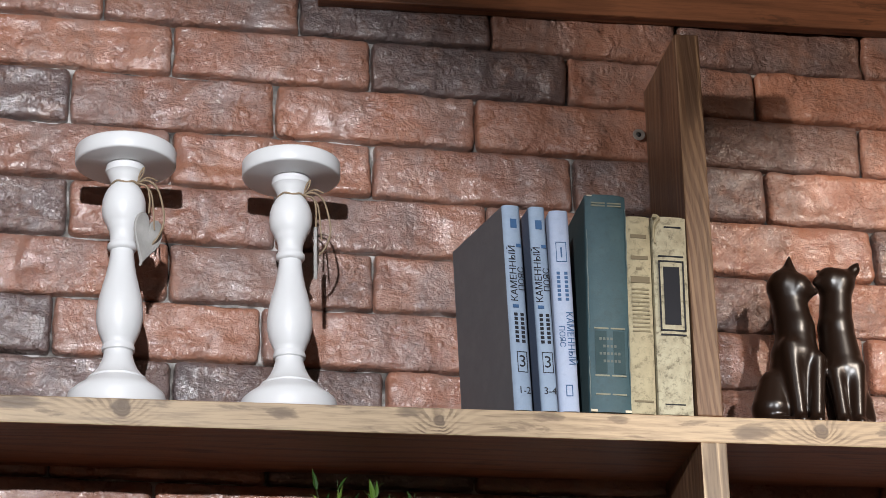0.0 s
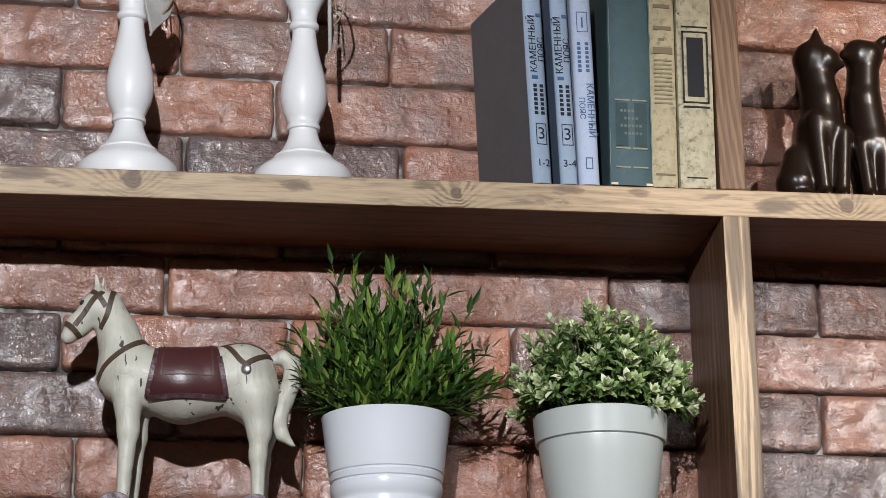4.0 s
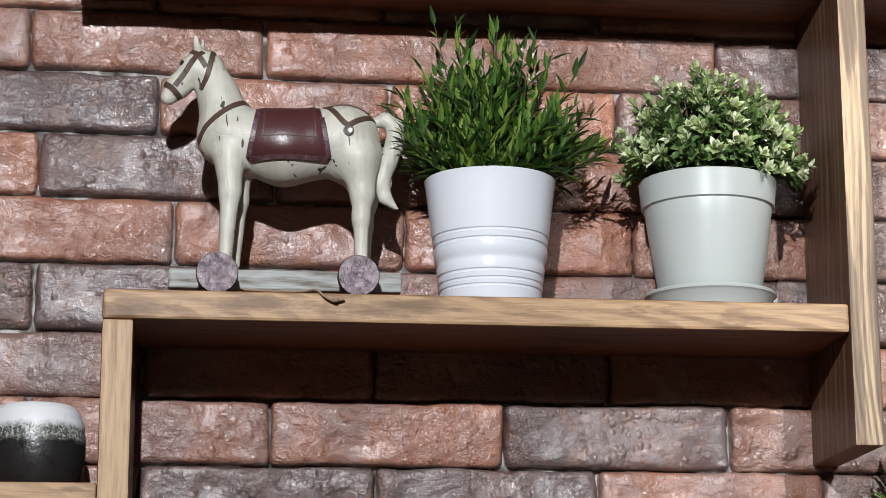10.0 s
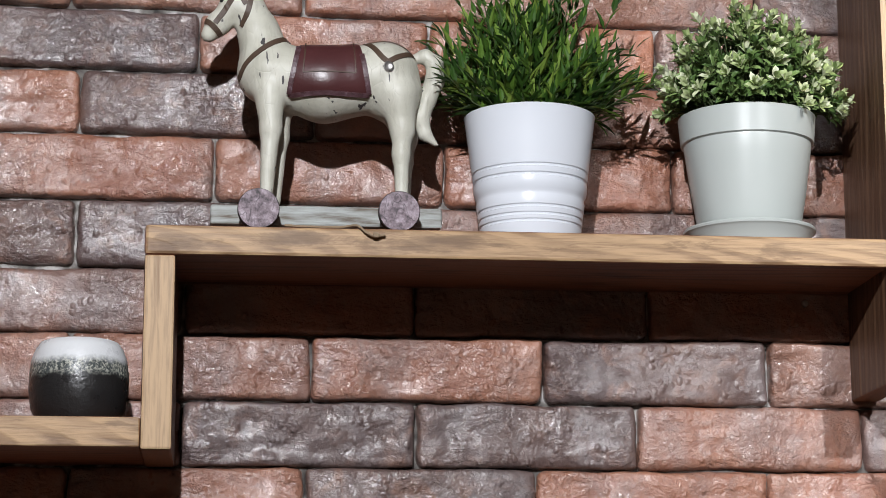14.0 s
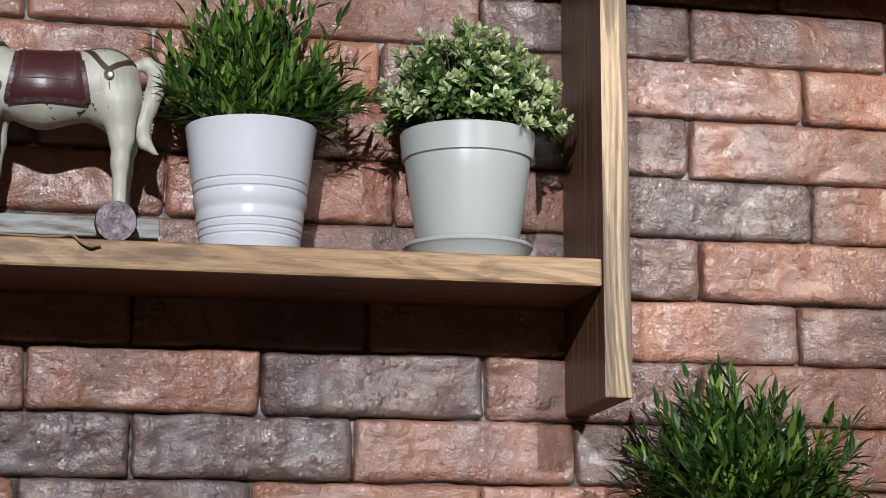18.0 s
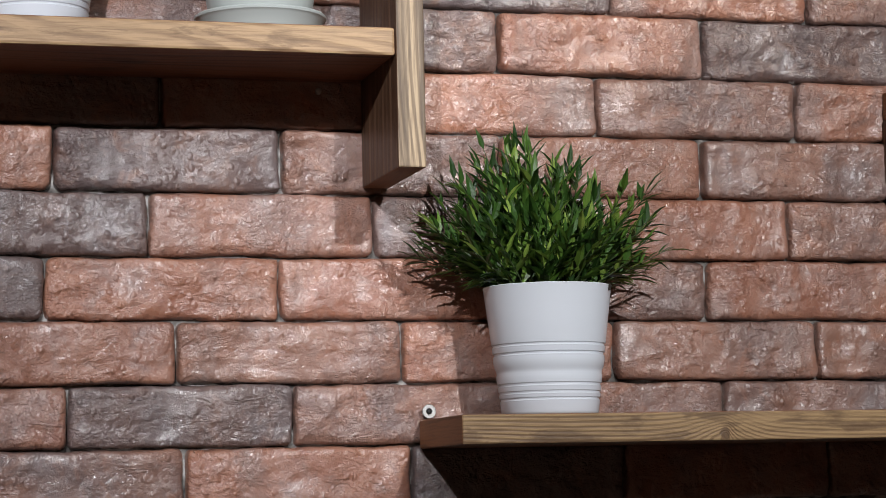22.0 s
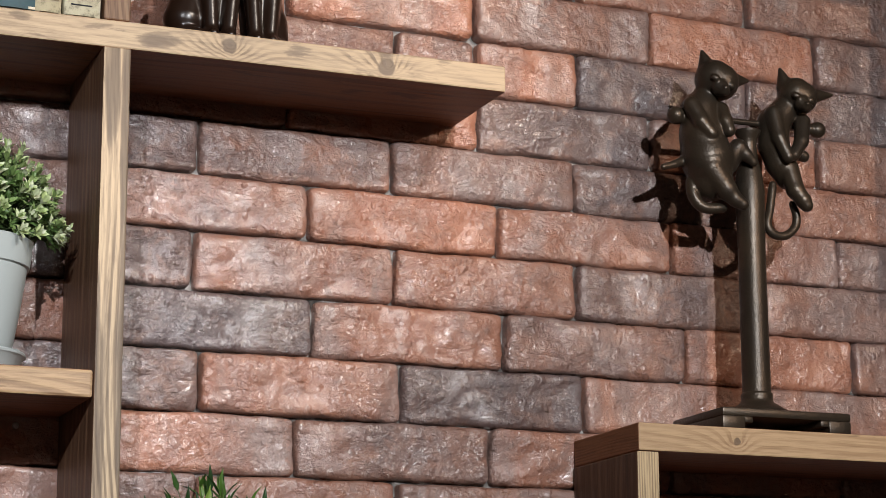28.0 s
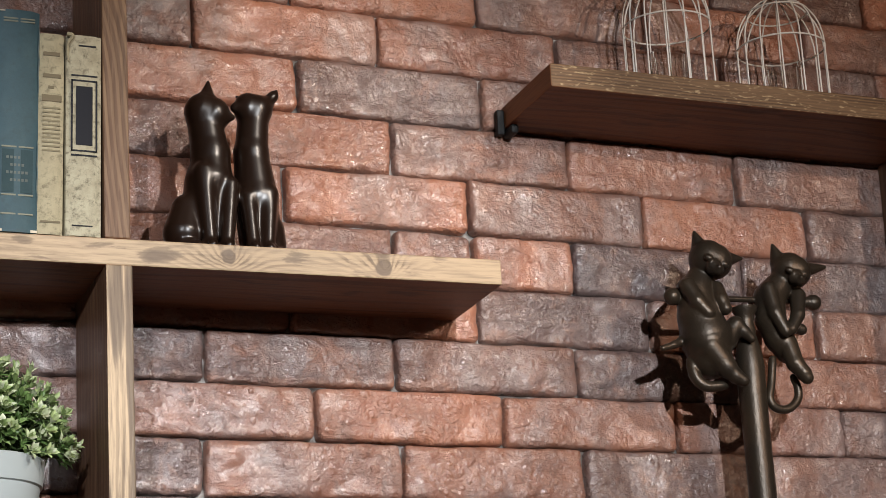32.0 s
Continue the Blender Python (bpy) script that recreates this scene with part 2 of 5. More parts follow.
EDGE_HONEY = wood("sanded_pine_honey", (0.46, 0.30, 0.165), (0.15, 0.08, 0.042), (0.14, 0.08, 0.042), "x", 0.57, 0.42, 62, 3.1, 8.0, 0.75, 17.0, (), [(-0.25, 0.066, 0.06), (-0.10, 0.064, 0.07), (-0.36, 0.06, 0.03)])
EDGE_LOW = wood("sanded_pine_lined", (0.38, 0.245, 0.122), (0.11, 0.058, 0.028), (0.10, 0.055, 0.03), "x", 0.52, 0.42, 260, 4.4, 6.0, 0.7, 6.0, [(0.62, -0.31, 0.006, -7.0)])
EDGE_Z = wood("sanded_pine_upright", (0.50, 0.37, 0.235), (0.085, 0.05, 0.03), (0.10, 0.068, 0.046), "z", 0.54, 0.45, 150, 1.7, 8.0, 0.7, 7.0, (), [(0.37, 0.314, 0.10), (0.30, 0.332, 0.14), (0.08, 0.333, 0.14), (-0.20, 0.900, 0.09)])
# the upper upright's weak light is put into this brown, darkest near the top
EDGE_BROWN = wood("shaded_rubbed_pine", (0.115, 0.06, 0.033), (0.29, 0.18, 0.10), (0.075, 0.04, 0.024), "z", 0.60, 0.45, 150, 8.3, 9.0, 0.75, 16.0, (), [(0.84, 0.318, 0.10)])
EDGE_TAN = wood("sanded_pine_tan", (0.50, 0.345, 0.205), (0.24, 0.145, 0.08), (0.20, 0.12, 0.068), "z", 0.60, 0.45, 110, 6.2, 5.0, 0.08, 4.0)
EDGE_OLD = wood("rubbed_dark_pine", (0.15, 0.088, 0.044), (0.04, 0.021, 0.011), (0.42, 0.315, 0.18), "x", 0.575, 0.5, 260, 5.3, 4.0, 0.9, fleck=8.0)
EDGE_FINE = wood("ridged_pine_upright", (0.50, 0.375, 0.22), (0.09, 0.052, 0.03), (0.16, 0.10, 0.06), "z", 0.62, 0.45, 330, 2.6, 3.0, 0.9, 3.0)
STAIN_X = wood("stained_pine_long", (0.23, 0.092, 0.044), (0.10, 0.04, 0.02), (0.05, 0.023, 0.013), "x", 0.58, 0.40, 60, 2.0, 6.0, 0.6, over="y")
STAIN_Z = wood("stained_pine_upright", (0.075, 0.036, 0.02), (0.23, 0.13, 0.075), (0.03, 0.015, 0.009), "z", 0.60, 0.38, 70, 0.0, 5.0, 0.5, 2.0, over="y")
END = wood("stained_end_grain", (0.28, 0.125, 0.058), (0.15, 0.065, 0.03), (0.09, 0.045, 0.022), "y", 0.62, 0.5)

WHITE_PAINT = worn("white_paint", (0.73, 0.735, 0.74), 0.42, vary=0.06, scale=40)
WHITE_PLASTIC = worn("white_plastic", (0.71, 0.74, 0.79), 0.22, vary=0.03, scale=20, bump=0.03)
CREAM_PLASTIC = worn("cream_plastic", (0.425, 0.455, 0.435), 0.33, vary=0.04, scale=20, bump=0.03)
TWINE = worn("jute_twine", (0.30, 0.22, 0.14), 0.9, vary=0.4, scale=200, bump=0.5)
GREY_WOOD = worn("weathered_wood", (0.44, 0.43, 0.41), 0.7, vary=0.3, scale=120, bump=0.6, dirt=(0.15, 0.135, 0.12))
BRONZE = worn("dark_bronze", (0.030, 0.024, 0.018), 0.36, 0.5, 0.45, 90, 0.7, dirt=(0.062, 0.044, 0.028))
DARK_RESIN = worn("dark_brown_resin", (0.016, 0.008, 0.005), 0.30, 0.0, 0.4, 24, 0.08, coat=0.0)
STEEL = worn("dull_steel", (0.55, 0.54, 0.52), 0.4, 0.9, 0.2, 150)
BLACK_IRON = worn("black_iron", (0.02, 0.02, 0.02), 0.5, 0.5)
WIRE = worn("white_wire", (0.72, 0.69, 0.63), 0.4, vary=0.15, scale=120)
SOIL = worn("dark_soil", (0.03, 0.022, 0.015), 0.95, vary=0.5, scale=200, bump=0.8)
CEILING = worn("ceiling_paint", (0.70, 0.67, 0.63), 0.9, vary=0.05, scale=4)
ROOM = worn("room_paint", (0.55, 0.49, 0.45), 0.9, vary=0.05, scale=4)
FLOOR = worn("floor_boards", (0.26, 0.19, 0.15), 0.5, vary=0.3, scale=6)

n = Nodes("clear_glass")
n.b.inputs["Transmission Weight"].default_value = 1.0
GLASS = n.done((0.95, 0.97, 0.96), 0.03)


def leaf_material(name, stops, rough=0.36):
    n = Nodes(name)
    v = n.coords()
    isle = n.t.nodes.new("ShaderNodeNewGeometry").outputs["Random Per Island"]
    col = n.ramp(isle, stops)
    fine = n.noise(v, 500, 3)
    col = n.mix(n.math("MULTIPLY", fine, 0.35), col, (0.02, 0.05, 0.012))
    return n.done(col, rough, n.bump(fine, 0.2, 0.0006))


LANCE = leaf_material("lance_leaves", [(0.0, (0.010, 0.030, 0.006)), (0.45, (0.040, 0.098, 0.014)), (0.8, (0.095, 0.180, 0.024)), (1.0, (0.24, 0.33, 0.06))])
OVAL = leaf_material("oval_leaves", [(0.0, (0.05, 0.10, 0.022)), (0.5, (0.11, 0.19, 0.05)), (1.0, (0.23, 0.33, 0.11))], 0.45)
OVAL_TIP = leaf_material("pale_leaf_tips", [(0.0, (0.20, 0.29, 0.09)), (0.35, (0.36, 0.45, 0.18)), (0.7, (0.52, 0.58, 0.33)), (1.0, (0.74, 0.77, 0.56))], 0.5)
STEM = worn("plant_stem", (0.05, 0.075, 0.025), 0.6)


# ---- helpers ----
def thing(name, at=(0, 0, 0), label="", category="", group="", kind=""):
    ob = new(name)
    ob.empty_display_size = 0.02
    ob.location = at
    return tagged(ob, label, category, group, kind)


def linked(name, me, material, parent=None, label="", smooth=False):
    for m in material if isinstance(material, (list, tuple)) else [material]:
        me.materials.append(m)
    if smooth:
        for p in me.polygons:
            p.use_smooth = True
        me.set_sharp_from_angle(angle=radians(42))
    ob = new(name, me)
    if parent is not None:
        ob.parent = parent
    if label:
        tagged(ob, label)
    return ob


def part(name, bm, material, parent=None, label="", smooth=False):
    me = bpy.data.meshes.new(name)
    bm.to_mesh(me)
    bm.free()
    return linked(name, me, material, parent, label, smooth)


def box(lo, hi, bevel=0.0, bm=None, segments=2):
    bm = bm or bmesh.new()
    lo, hi = Vector(lo), Vector(hi)
    made = bmesh.ops.create_cube(bm, size=1, matrix=Matrix.Translation((lo + hi) / 2) @ Matrix.Diagonal((*(hi - lo), 1)))
    if bevel:
        edges = list({e for v in made["verts"] for e in v.link_edges})
        bmesh.ops.bevel(bm, geom=edges, offset=bevel, segments=segments, profile=0.5, affect="EDGES")
    return bm


def lathe(profile, seg=56, bm=None, at=(0, 0, 0)):
    """A turned body from (radius, height) pairs."""
    bm = bm or bmesh.new()
    rings = []
    for r, z in profile:
        if r < 1e-5:
            rings.append([bm.verts.new((at[0], at[1], at[2] + z))])
        else:
            rings.append([bm.verts.new((at[0] + r * math.cos(a), at[1] + r * math.sin(a), at[2] + z)) for a in (2 * math.pi * i / seg for i in range(seg))])
    for a, b in zip(rings, rings[1:]):
        for i in range(seg):
            j = (i + 1) % seg
            if len(a) == 1 and len(b) > 1:
                bm.faces.new((a[0], b[j], b[i]))
            elif len(b) == 1 and len(a) > 1:
                bm.faces.new((a[i], a[j], b[0]))
            elif len(a) > 1:
                bm.faces.new((a[i], a[j], b[j], b[i]))
    return bm


def smooth_line(points, steps=6):
    """A smooth curve through the points (Catmull-Rom)."""
    p = [Vector(q) for q in points]
    p = [2 * p[0] - p[1], *p, 2 * p[-1] - p[-2]]
    out = []
    for a, b, c, d in zip(p, p[1:], p[2:], p[3:]):
        for i in range(steps):
            t = i / steps
            out.append(0.5 * (2 * b + (c - a) * t + (2 * a - 5 * b + 4 * c - d) * t * t + (3 * b - a - 3 * c + d) * t**3))
    return out + [p[-2]]


def tube(points, radius, seg=6, bm=None):
    bm = bm or bmesh.new()
    p = [Vector(q) for q in points]
    rings = []
    for i, q in enumerate(p):
        way = (p[min(i + 1, len(p) - 1)] - p[max(i - 1, 0)]).normalized()
        side = way.cross(Vector((0.31, 0.86, 0.4))).normalized()
        up = way.cross(side)
        r = radius(i / (len(p) - 1)) if callable(radius) else radius
        rings.append([bm.verts.new(q + r * (math.cos(a) * side + math.sin(a) * up)) for a in (2 * math.pi * k / seg for k in range(seg))])
    for a, b in zip(rings, rings[1:]):
        for i in range(seg):
            bm.faces.new((a[i], a[(i + 1) % seg], b[(i + 1) % seg], b[i]))
    bm.faces.new(rings[0][::-1])
    bm.faces.new(rings[-1])
    return bm


def band(points, normals, width, thick, bm=None):
    """A flat strap along a line, lying on a surface with the given normals."""
    bm = bm or bmesh.new()
    p = [Vector(q) for q in points]
    rings = []
    for i, q in enumerate(p):
        way = (p[min(i + 1, len(p) - 1)] - p[max(i - 1, 0)]).normalized()
        nor = Vector(normals[i]).normalized()
        side = way.cross(nor).normalized() * width / 2
        rings.append([bm.verts.new(q + s) for s in (side, side + nor * thick, -side + nor * thick, -side)])
    for a, b in zip(rings, rings[1:]):
        for i in range(4):
            bm.faces.new((a[i], a[(i + 1) % 4], b[(i + 1) % 4], b[i]))
    bm.faces.new(rings[0][::-1])
    bm.faces.new(rings[-1])
    bmesh.ops.recalc_face_normals(bm, faces=bm.faces)
    return bm


def sculpted(name, limbs, blend, cell):
    """A mesh round tapered limbs ((x, y, z, r), (x, y, z, r)) that flow into one another."""
    limbs = np.array(limbs, float)
    low = (limbs[:, :, :3] - limbs[:, :, 3:]).min((0, 1)) - 3 * cell
    high = (limbs[:, :, :3] + limbs[:, :, 3:]).max((0, 1)) + 3 * cell
    size = np.ceil((high - low) / cell).astype(int) + 1
    g = np.stack(np.meshgrid(*(low[i] + cell * np.arange(size[i]) for i in range(3)), indexing="ij"), -1)
    dist = None
    for a, b in limbs:
        way = b[:3] - a[:3]
        t = np.clip(((g - a[:3]) @ way) / (way @ way + 1e-12), 0, 1)
        d = np.linalg.norm(g - a[:3] - t[..., None] * way, axis=-1) - (a[3] + t * (b[3] - a[3]))
        if dist is None:
            dist = d
        else:
            h = np.clip(0.5 + 0.5 * (dist - d) / blend, 0, 1)
            dist = dist * (1 - h) + d * h - blend * h * (1 - h)
    s = dist < 0
    corner = [(i, j, k) for i in (0, 1) for j in (0, 1) for k in (0, 1)]
    part_of = lambda arr, c: arr[c[0] : size[0] - 1 + c[0], c[1] : size[1] - 1 + c[1], c[2] : size[2] - 1 + c[2]]
    total, count = np.zeros((*(size - 1), 3)), np.zeros(size - 1)
    for a in corner:
        for axis in range(3):
            if a[axis]:
                continue
            b = tuple(1 if i == axis else a[i] for i in range(3))
            da, db = part_of(dist, a), part_of(dist, b)
            cross = part_of(s, a) != part_of(s, b)
            t = np.where(cross, da / np.where(cross, da - db, 1), 0)
            for i in range(3):
                total[..., i] += np.where(cross, a[i] + (t if i == axis else 0), 0)
            count += cross
    used = count > 0
    index = np.full(size - 1, -1)
    index[used] = np.arange(used.sum())
    verts = (np.argwhere(used) + total[used] / count[used][:, None]) * cell + low
    faces = []
    for axis in range(3):
        u, v = [(1, 2), (2, 0), (0, 1)][axis]
        lo_s = [slice(1, -1)] * 3
        hi_s = [slice(1, -1)] * 3
        lo_s[axis], hi_s[axis] = slice(0, -1), slice(1, None)
        a, b = s[tuple(lo_s)], s[tuple(hi_s)]
        for way in (True, False):
            at = np.argwhere((a != b) & (a == way))
            at[:, u] += 1
            at[:, v] += 1
            quad = []
            for du, dv in ((-1, -1), (0, -1), (0, 0), (-1, 0)):
                q = at.copy()
                q[:, u] += du
                q[:, v] += dv
                quad.append(index[q[:, 0], q[:, 1], q[:, 2]])
            quad = np.stack(quad, 1)
            faces += (quad if way else quad[:, ::-1]).tolist()
    me = bpy.data.meshes.new(name)
    me.from_pydata(verts.tolist(), [], faces)
    me.update()
    return me


def lettering(name, text, size, m, material, parent, depth=0.00015):
    """Words in the built-in font as a mesh at the pose m, reading along its x with its y up."""
    cu = bpy.data.curves.new(name, "FONT")
    cu.body, cu.size, cu.align_x, cu.align_y, cu.extrude = text, size, "CENTER", "CENTER", depth
    tmp = bpy.data.objects.new(name, cu)
    scene.collection.objects.link(tmp)
    me = bpy.data.meshes.new_from_object(tmp.evaluated_get(bpy.context.evaluated_depsgraph_get()))
    bpy.data.objects.remove(tmp)
    me.name = name
    me.materials.clear()
    ob = linked(name, me, material, parent)
    ob.matrix_basis = m
    return ob


# ---- the room that closes the place ----
tagged(part("ceiling", box((-3.2, -4.5, 1.1), (4.2, 0.3, 1.2)), CEILING), "plain painted ceiling above the brick wall", "ceiling", kind="structure")
tagged(part("floor", box((-3.2, -4.5, -1.9), (4.2, 0.3, -1.8)), FLOOR), "plain dark floor below the shelves", "floor", kind="structure")
tagged(part("wall_south", box((-3.2, -4.6, -1.8), (4.2, -4.5, 1.1)), ROOM), "plain painted wall opposite the shelves", "wall", kind="structure")
tagged(part("wall_west", box((-3.3, -4.5, -1.8), (-3.2, 0.3, 1.1)), ROOM), "plain painted side wall of the room", "wall", kind="structure")
tagged(part("wall_east", box((4.2, -4.5, -1.8), (4.3, 0.3, 1.1)), ROOM), "plain painted end wall of the room", "wall", kind="structure")

wall = tagged(part("wall_north", box((-3.2, 0.0138, -1.8), (4.2, 0.2, 1.1)), MORTAR), "wall of rustic red and dark bricks with pale grey mortar", "wall", kind="structure")


# ---- shelves ----
def board(name, lo, hi, parent, along="x", edge=None, bevel=0.0016):
    bm = box(lo, hi, bevel)
    for f in bm.faces:
        f.material_index = 1 if f.normal.y < -0.6 else 2 if (abs(f.normal.x) > 0.6 and along == "x") or (abs(f.normal.z) > 0.6 and along == "z") else 0
    return part(name, bm, [STAIN_X if along == "x" else STAIN_Z, edge or (EDGE_X if along == "x" else EDGE_Z), END], parent)


def screw_plate(parent, at, turn=0):
    """A small keyhole hanger of steel with its screw."""
    bm = lathe([(0.0028, -0.0006), (0.0068, -0.0006), (0.0072, 0.0004), (0.0066, 0.0012), (0.0032, 0.0012), (0.0028, 0.0004), (0.0028, -0.0006)], 24)
    bmesh.ops.transform(bm, matrix=pose(*at, 90, 0, turn), verts=bm.verts)
    plate = part("hanger_plate", bm, STEEL, parent, "round steel hanger plate", True)
    bm = lathe([(0.0, 0.0022), (0.0016, 0.002), (0.0026, 0.001), (0.0026, -0.004), (0.0, -0.004)], 16)
    bmesh.ops.transform(bm, matrix=pose(*at, 90, 0, turn), verts=bm.verts)
    part("screw", bm, BLACK_IRON, plate, "dark screw head", True)


unit = thing("wall_shelf", (0, 0, 0), "stepped wall shelf of scorched brown pine boards", "shelf")
board("shelf_board", (-0.42, -0.146, 0.3985), (0.7365, -0.001, 0.4268), unit)
# made-up strip that stands for the dark band along the top of the wall
part("top_rail", box((-0.07, -0.02, 0.949), (0.80, -0.001, 1.09), 0.002), STAIN_X, unit, "dark strip added for the dark band along the top")
board("upright", (0.305, -0.1455, 0.4270), (0.332, -0.001, 0.8625), unit, "z", EDGE_BROWN)
board("upright", (0.3052, -0.149, -0.056), (0.3325, -0.001, 0.3983), unit, "z")
board("shelf_board", (-0.383, -0.147, 0.0497), (0.3048, -0.001, 0.0772), unit, "x", EDGE_HONEY, 0.003)
board("upright", (-0.383, -0.1465, -0.127), (-0.355, -0.001, 0.0495), unit, "z", EDGE_TAN, 0.0025)
board("shelf_board", (-0.78, -0.147, -0.125), (-0.3834, -0.001, -0.098), unit, "x", EDGE_HONEY)
screw_plate(unit, (0.2955, -0.005, 0.806))
bm = lathe([(0.0, 0.0015), (0.003, 0.001), (0.0035, -0.003), (0.0, -0.003)], 16)
bmesh.ops.transform(bm, matrix=pose(0.262, -0.002, 0.041, 90, 0, 0), verts=bm.verts)
part("screw", bm, STEEL, unit, "small round screw head", True)

corner_unit = thing("wall_shelf", (0, 0, 0), "low pine wall shelf with a box compartment standing on it", "shelf")
board("shelf_board", (0.359, -0.157, -0.3155), (1.075, -0.001, -0.2877), corner_unit, "x", EDGE_LOW)
board("upright", (0.8765, -0.155, -0.2875), (0.9018, -0.001, 0.0251), corner_unit, "z", EDGE_FINE)
board("shelf_board", (0.8775, -0.157, 0.0253), (1.52, -0.001, 0.0547), corner_unit, "x", wood("sanded_pine_pale", (0.43, 0.295, 0.17), (0.25, 0.15, 0.08), SCORCH, "x", 0.62, 0.42, 110, 7.7, 4.0, 0.3, 5.0, [(0.995, 0.040, 0.004, 4.0)]))
screw_plate(corner_unit, (0.368, -0.005, -0.279))

upper = thing("wall_shelf", (0, 0, 0), "dark rubbed pine wall shelf above the bronze figurine", "shelf")
board("shelf_board", (0.8115, -0.148, 0.6327), (1.6, -0.001, 0.6606), upper, "x", EDGE_OLD)
board("upright", (1.318, -0.140, 0.28), (1.345, -0.001, 0.6325), upper, "z", STAIN_Z)
upper.rotation_euler.y = radians(0.9)
upper.location = Vector((0.8115, 0, 0.6606)) - Matrix.Rotation(radians(0.9), 3, "Y") @ Vector((0.8115, 0, 0.6606))
bm = box((0.802, -0.012, 0.624), (0.8113, -0.001, 0.655), 0.002)
box((0.8115, -0.03, 0.621), (0.822, -0.001, 0.6325), 0.004, bm)
part("bracket", bm, BLACK_IRON, upper, "small black metal bracket")


# ---- candle holders ----
def heart(size, thick):
    bm = bmesh.new()
    pts = []
    for i in range(28):
        a = 2 * math.pi * i / 28
        pts.append((0.75 * 16 * math.sin(a) ** 3 / 17, (13 * math.cos(a) - 5 * math.cos(2 * a) - 2 * math.cos(3 * a) - math.cos(4 * a)) / 13))
    face = bm.faces.new([bm.verts.new((x * size / 2, 0, z * size / 2 - size * 0.3)) for x, z in pts])
    out = bmesh.ops.extrude_face_region(bm, geom=[face])
    bmesh.ops.translate(bm, verts=[e for e in out["geom"] if isinstance(e, bmesh.types.BMVert)], vec=(0, thick, 0))
    bmesh.ops.recalc_face_normals(bm, faces=bm.faces)
    bmesh.ops.bevel(bm, geom=list(bm.edges), offset=thick * 0.2, segments=1, affect="EDGES")
    return bm


def candle_holder(at, turn, size=1.0, drop=0.012):
    ob = thing("candle_holder", at, "white turned wooden candle holder with twine and a wooden heart", "candle holder", "candle holders on the shelf")
    foot = [(0.0, 0.0), (0.0490, 0.0), (0.0502, 0.004), (0.0500, 0.013), (0.0484, 0.019), (0.0425, 0.0245), (0.0355, 0.0295), (0.0308, 0.0335), (0.0296, 0.0345), (0.0296, 0.0365),
              (0.0262, 0.0385), (0.0205, 0.0462), (0.0165, 0.055), (0.0145, 0.0627), (0.0148, 0.0651), (0.0166, 0.0661), (0.0170, 0.069), (0.0160, 0.0719), (0.0155, 0.0733)]
    shaft = [
              (0.0175, 0.0782), (0.0212, 0.0869), (0.0234, 0.0975), (0.0237, 0.1072), (0.0222, 0.1208), (0.0192, 0.1343), (0.0160, 0.1469), (0.0136, 0.1595), (0.0122, 0.1711), (0.0120, 0.175),
              (0.0138, 0.176), (0.0152, 0.178), (0.0152, 0.1818), (0.0138, 0.1837), (0.0128, 0.1852), (0.0132, 0.1914), (0.0145, 0.1982), (0.0163, 0.2006), (0.0163, 0.2026),
              (0.0188, 0.2065), (0.0215, 0.2127), (0.0227, 0.2214), (0.0222, 0.2302), (0.0200, 0.2379), (0.0168, 0.2442), (0.0142, 0.2476), (0.0138, 0.251), (0.0150, 0.2539),
              (0.0172, 0.2602), (0.0192, 0.266), (0.0206, 0.2674), (0.0208, 0.2723), (0.0200, 0.2737), (0.0200, 0.2783), (0.0, 0.2783)]
    low = lambda z: z if z < 0.2476 else 0.2476 + (z - 0.2476) * 0.735
    foot, shaft = ([(r, low(z)) for r, z in line] for line in (foot, shaft))
    part("column", lathe(foot + shaft, 64), WHITE_PAINT, ob, "", True)
    part("plate", lathe([(0.0, 0.2705), (0.050, 0.2705), (0.0515, 0.2711), (0.0523, 0.2727), (0.0525, 0.2862), (0.0516, 0.2881), (0.0497, 0.2889), (0.0, 0.2889)], 72), WHITE_PAINT, ob, "flat round white plate", True)
    r = 0.0150
    bm = tube([(r * math.cos(a), r * math.sin(a), 0.2480 + 0.0012 * math.sin(5 * a)) for a in (2 * math.pi * i / 28 for i in range(29))], 0.0011, 6)
    tube(smooth_line([(0.012, -0.009, 0.249), (0.022, -0.015, 0.2495), (0.032, -0.014, 0.243), (0.038, -0.012, 0.228), (0.041, -0.011, 0.207), (0.036, -0.010, 0.190), (0.029, -0.010, 0.180)]), 0.0011, 6, bm)
    tube(smooth_line([(0.012, -0.009, 0.2485), (0.017, -0.015, 0.256), (0.0185, -0.015, 0.264), (0.0145, -0.012, 0.258), (0.013, -0.009, 0.249)]), 0.0009, 6, bm)
    tube(smooth_line([(0.0125, -0.0095, 0.2485), (0.022, -0.012, 0.244), (0.0255, -0.011, 0.232), (0.0255, -0.010, 0.227 - drop)]), 0.0010, 6, bm)
    tube(smooth_line([(0.0125, -0.0095, 0.2485), (0.0225, -0.016, 0.2525), (0.033, -0.016, 0.2495)]), 0.0008, 6, bm)
    tube(smooth_line([(0.020, -0.013, 0.246), (0.027, -0.013, 0.236), (0.030, -0.012, 0.214), (0.0315, -0.011, 0.196)]), 0.0008, 6, bm)
    twine = part("twine", bm, TWINE, ob, "jute twine tied round the neck", True)
    bm = heart(0.054, 0.0038)
    bmesh.ops.transform(bm, matrix=pose(0.0275, -0.0125, 0.215 - drop, 0, 12, turn), verts=bm.verts)
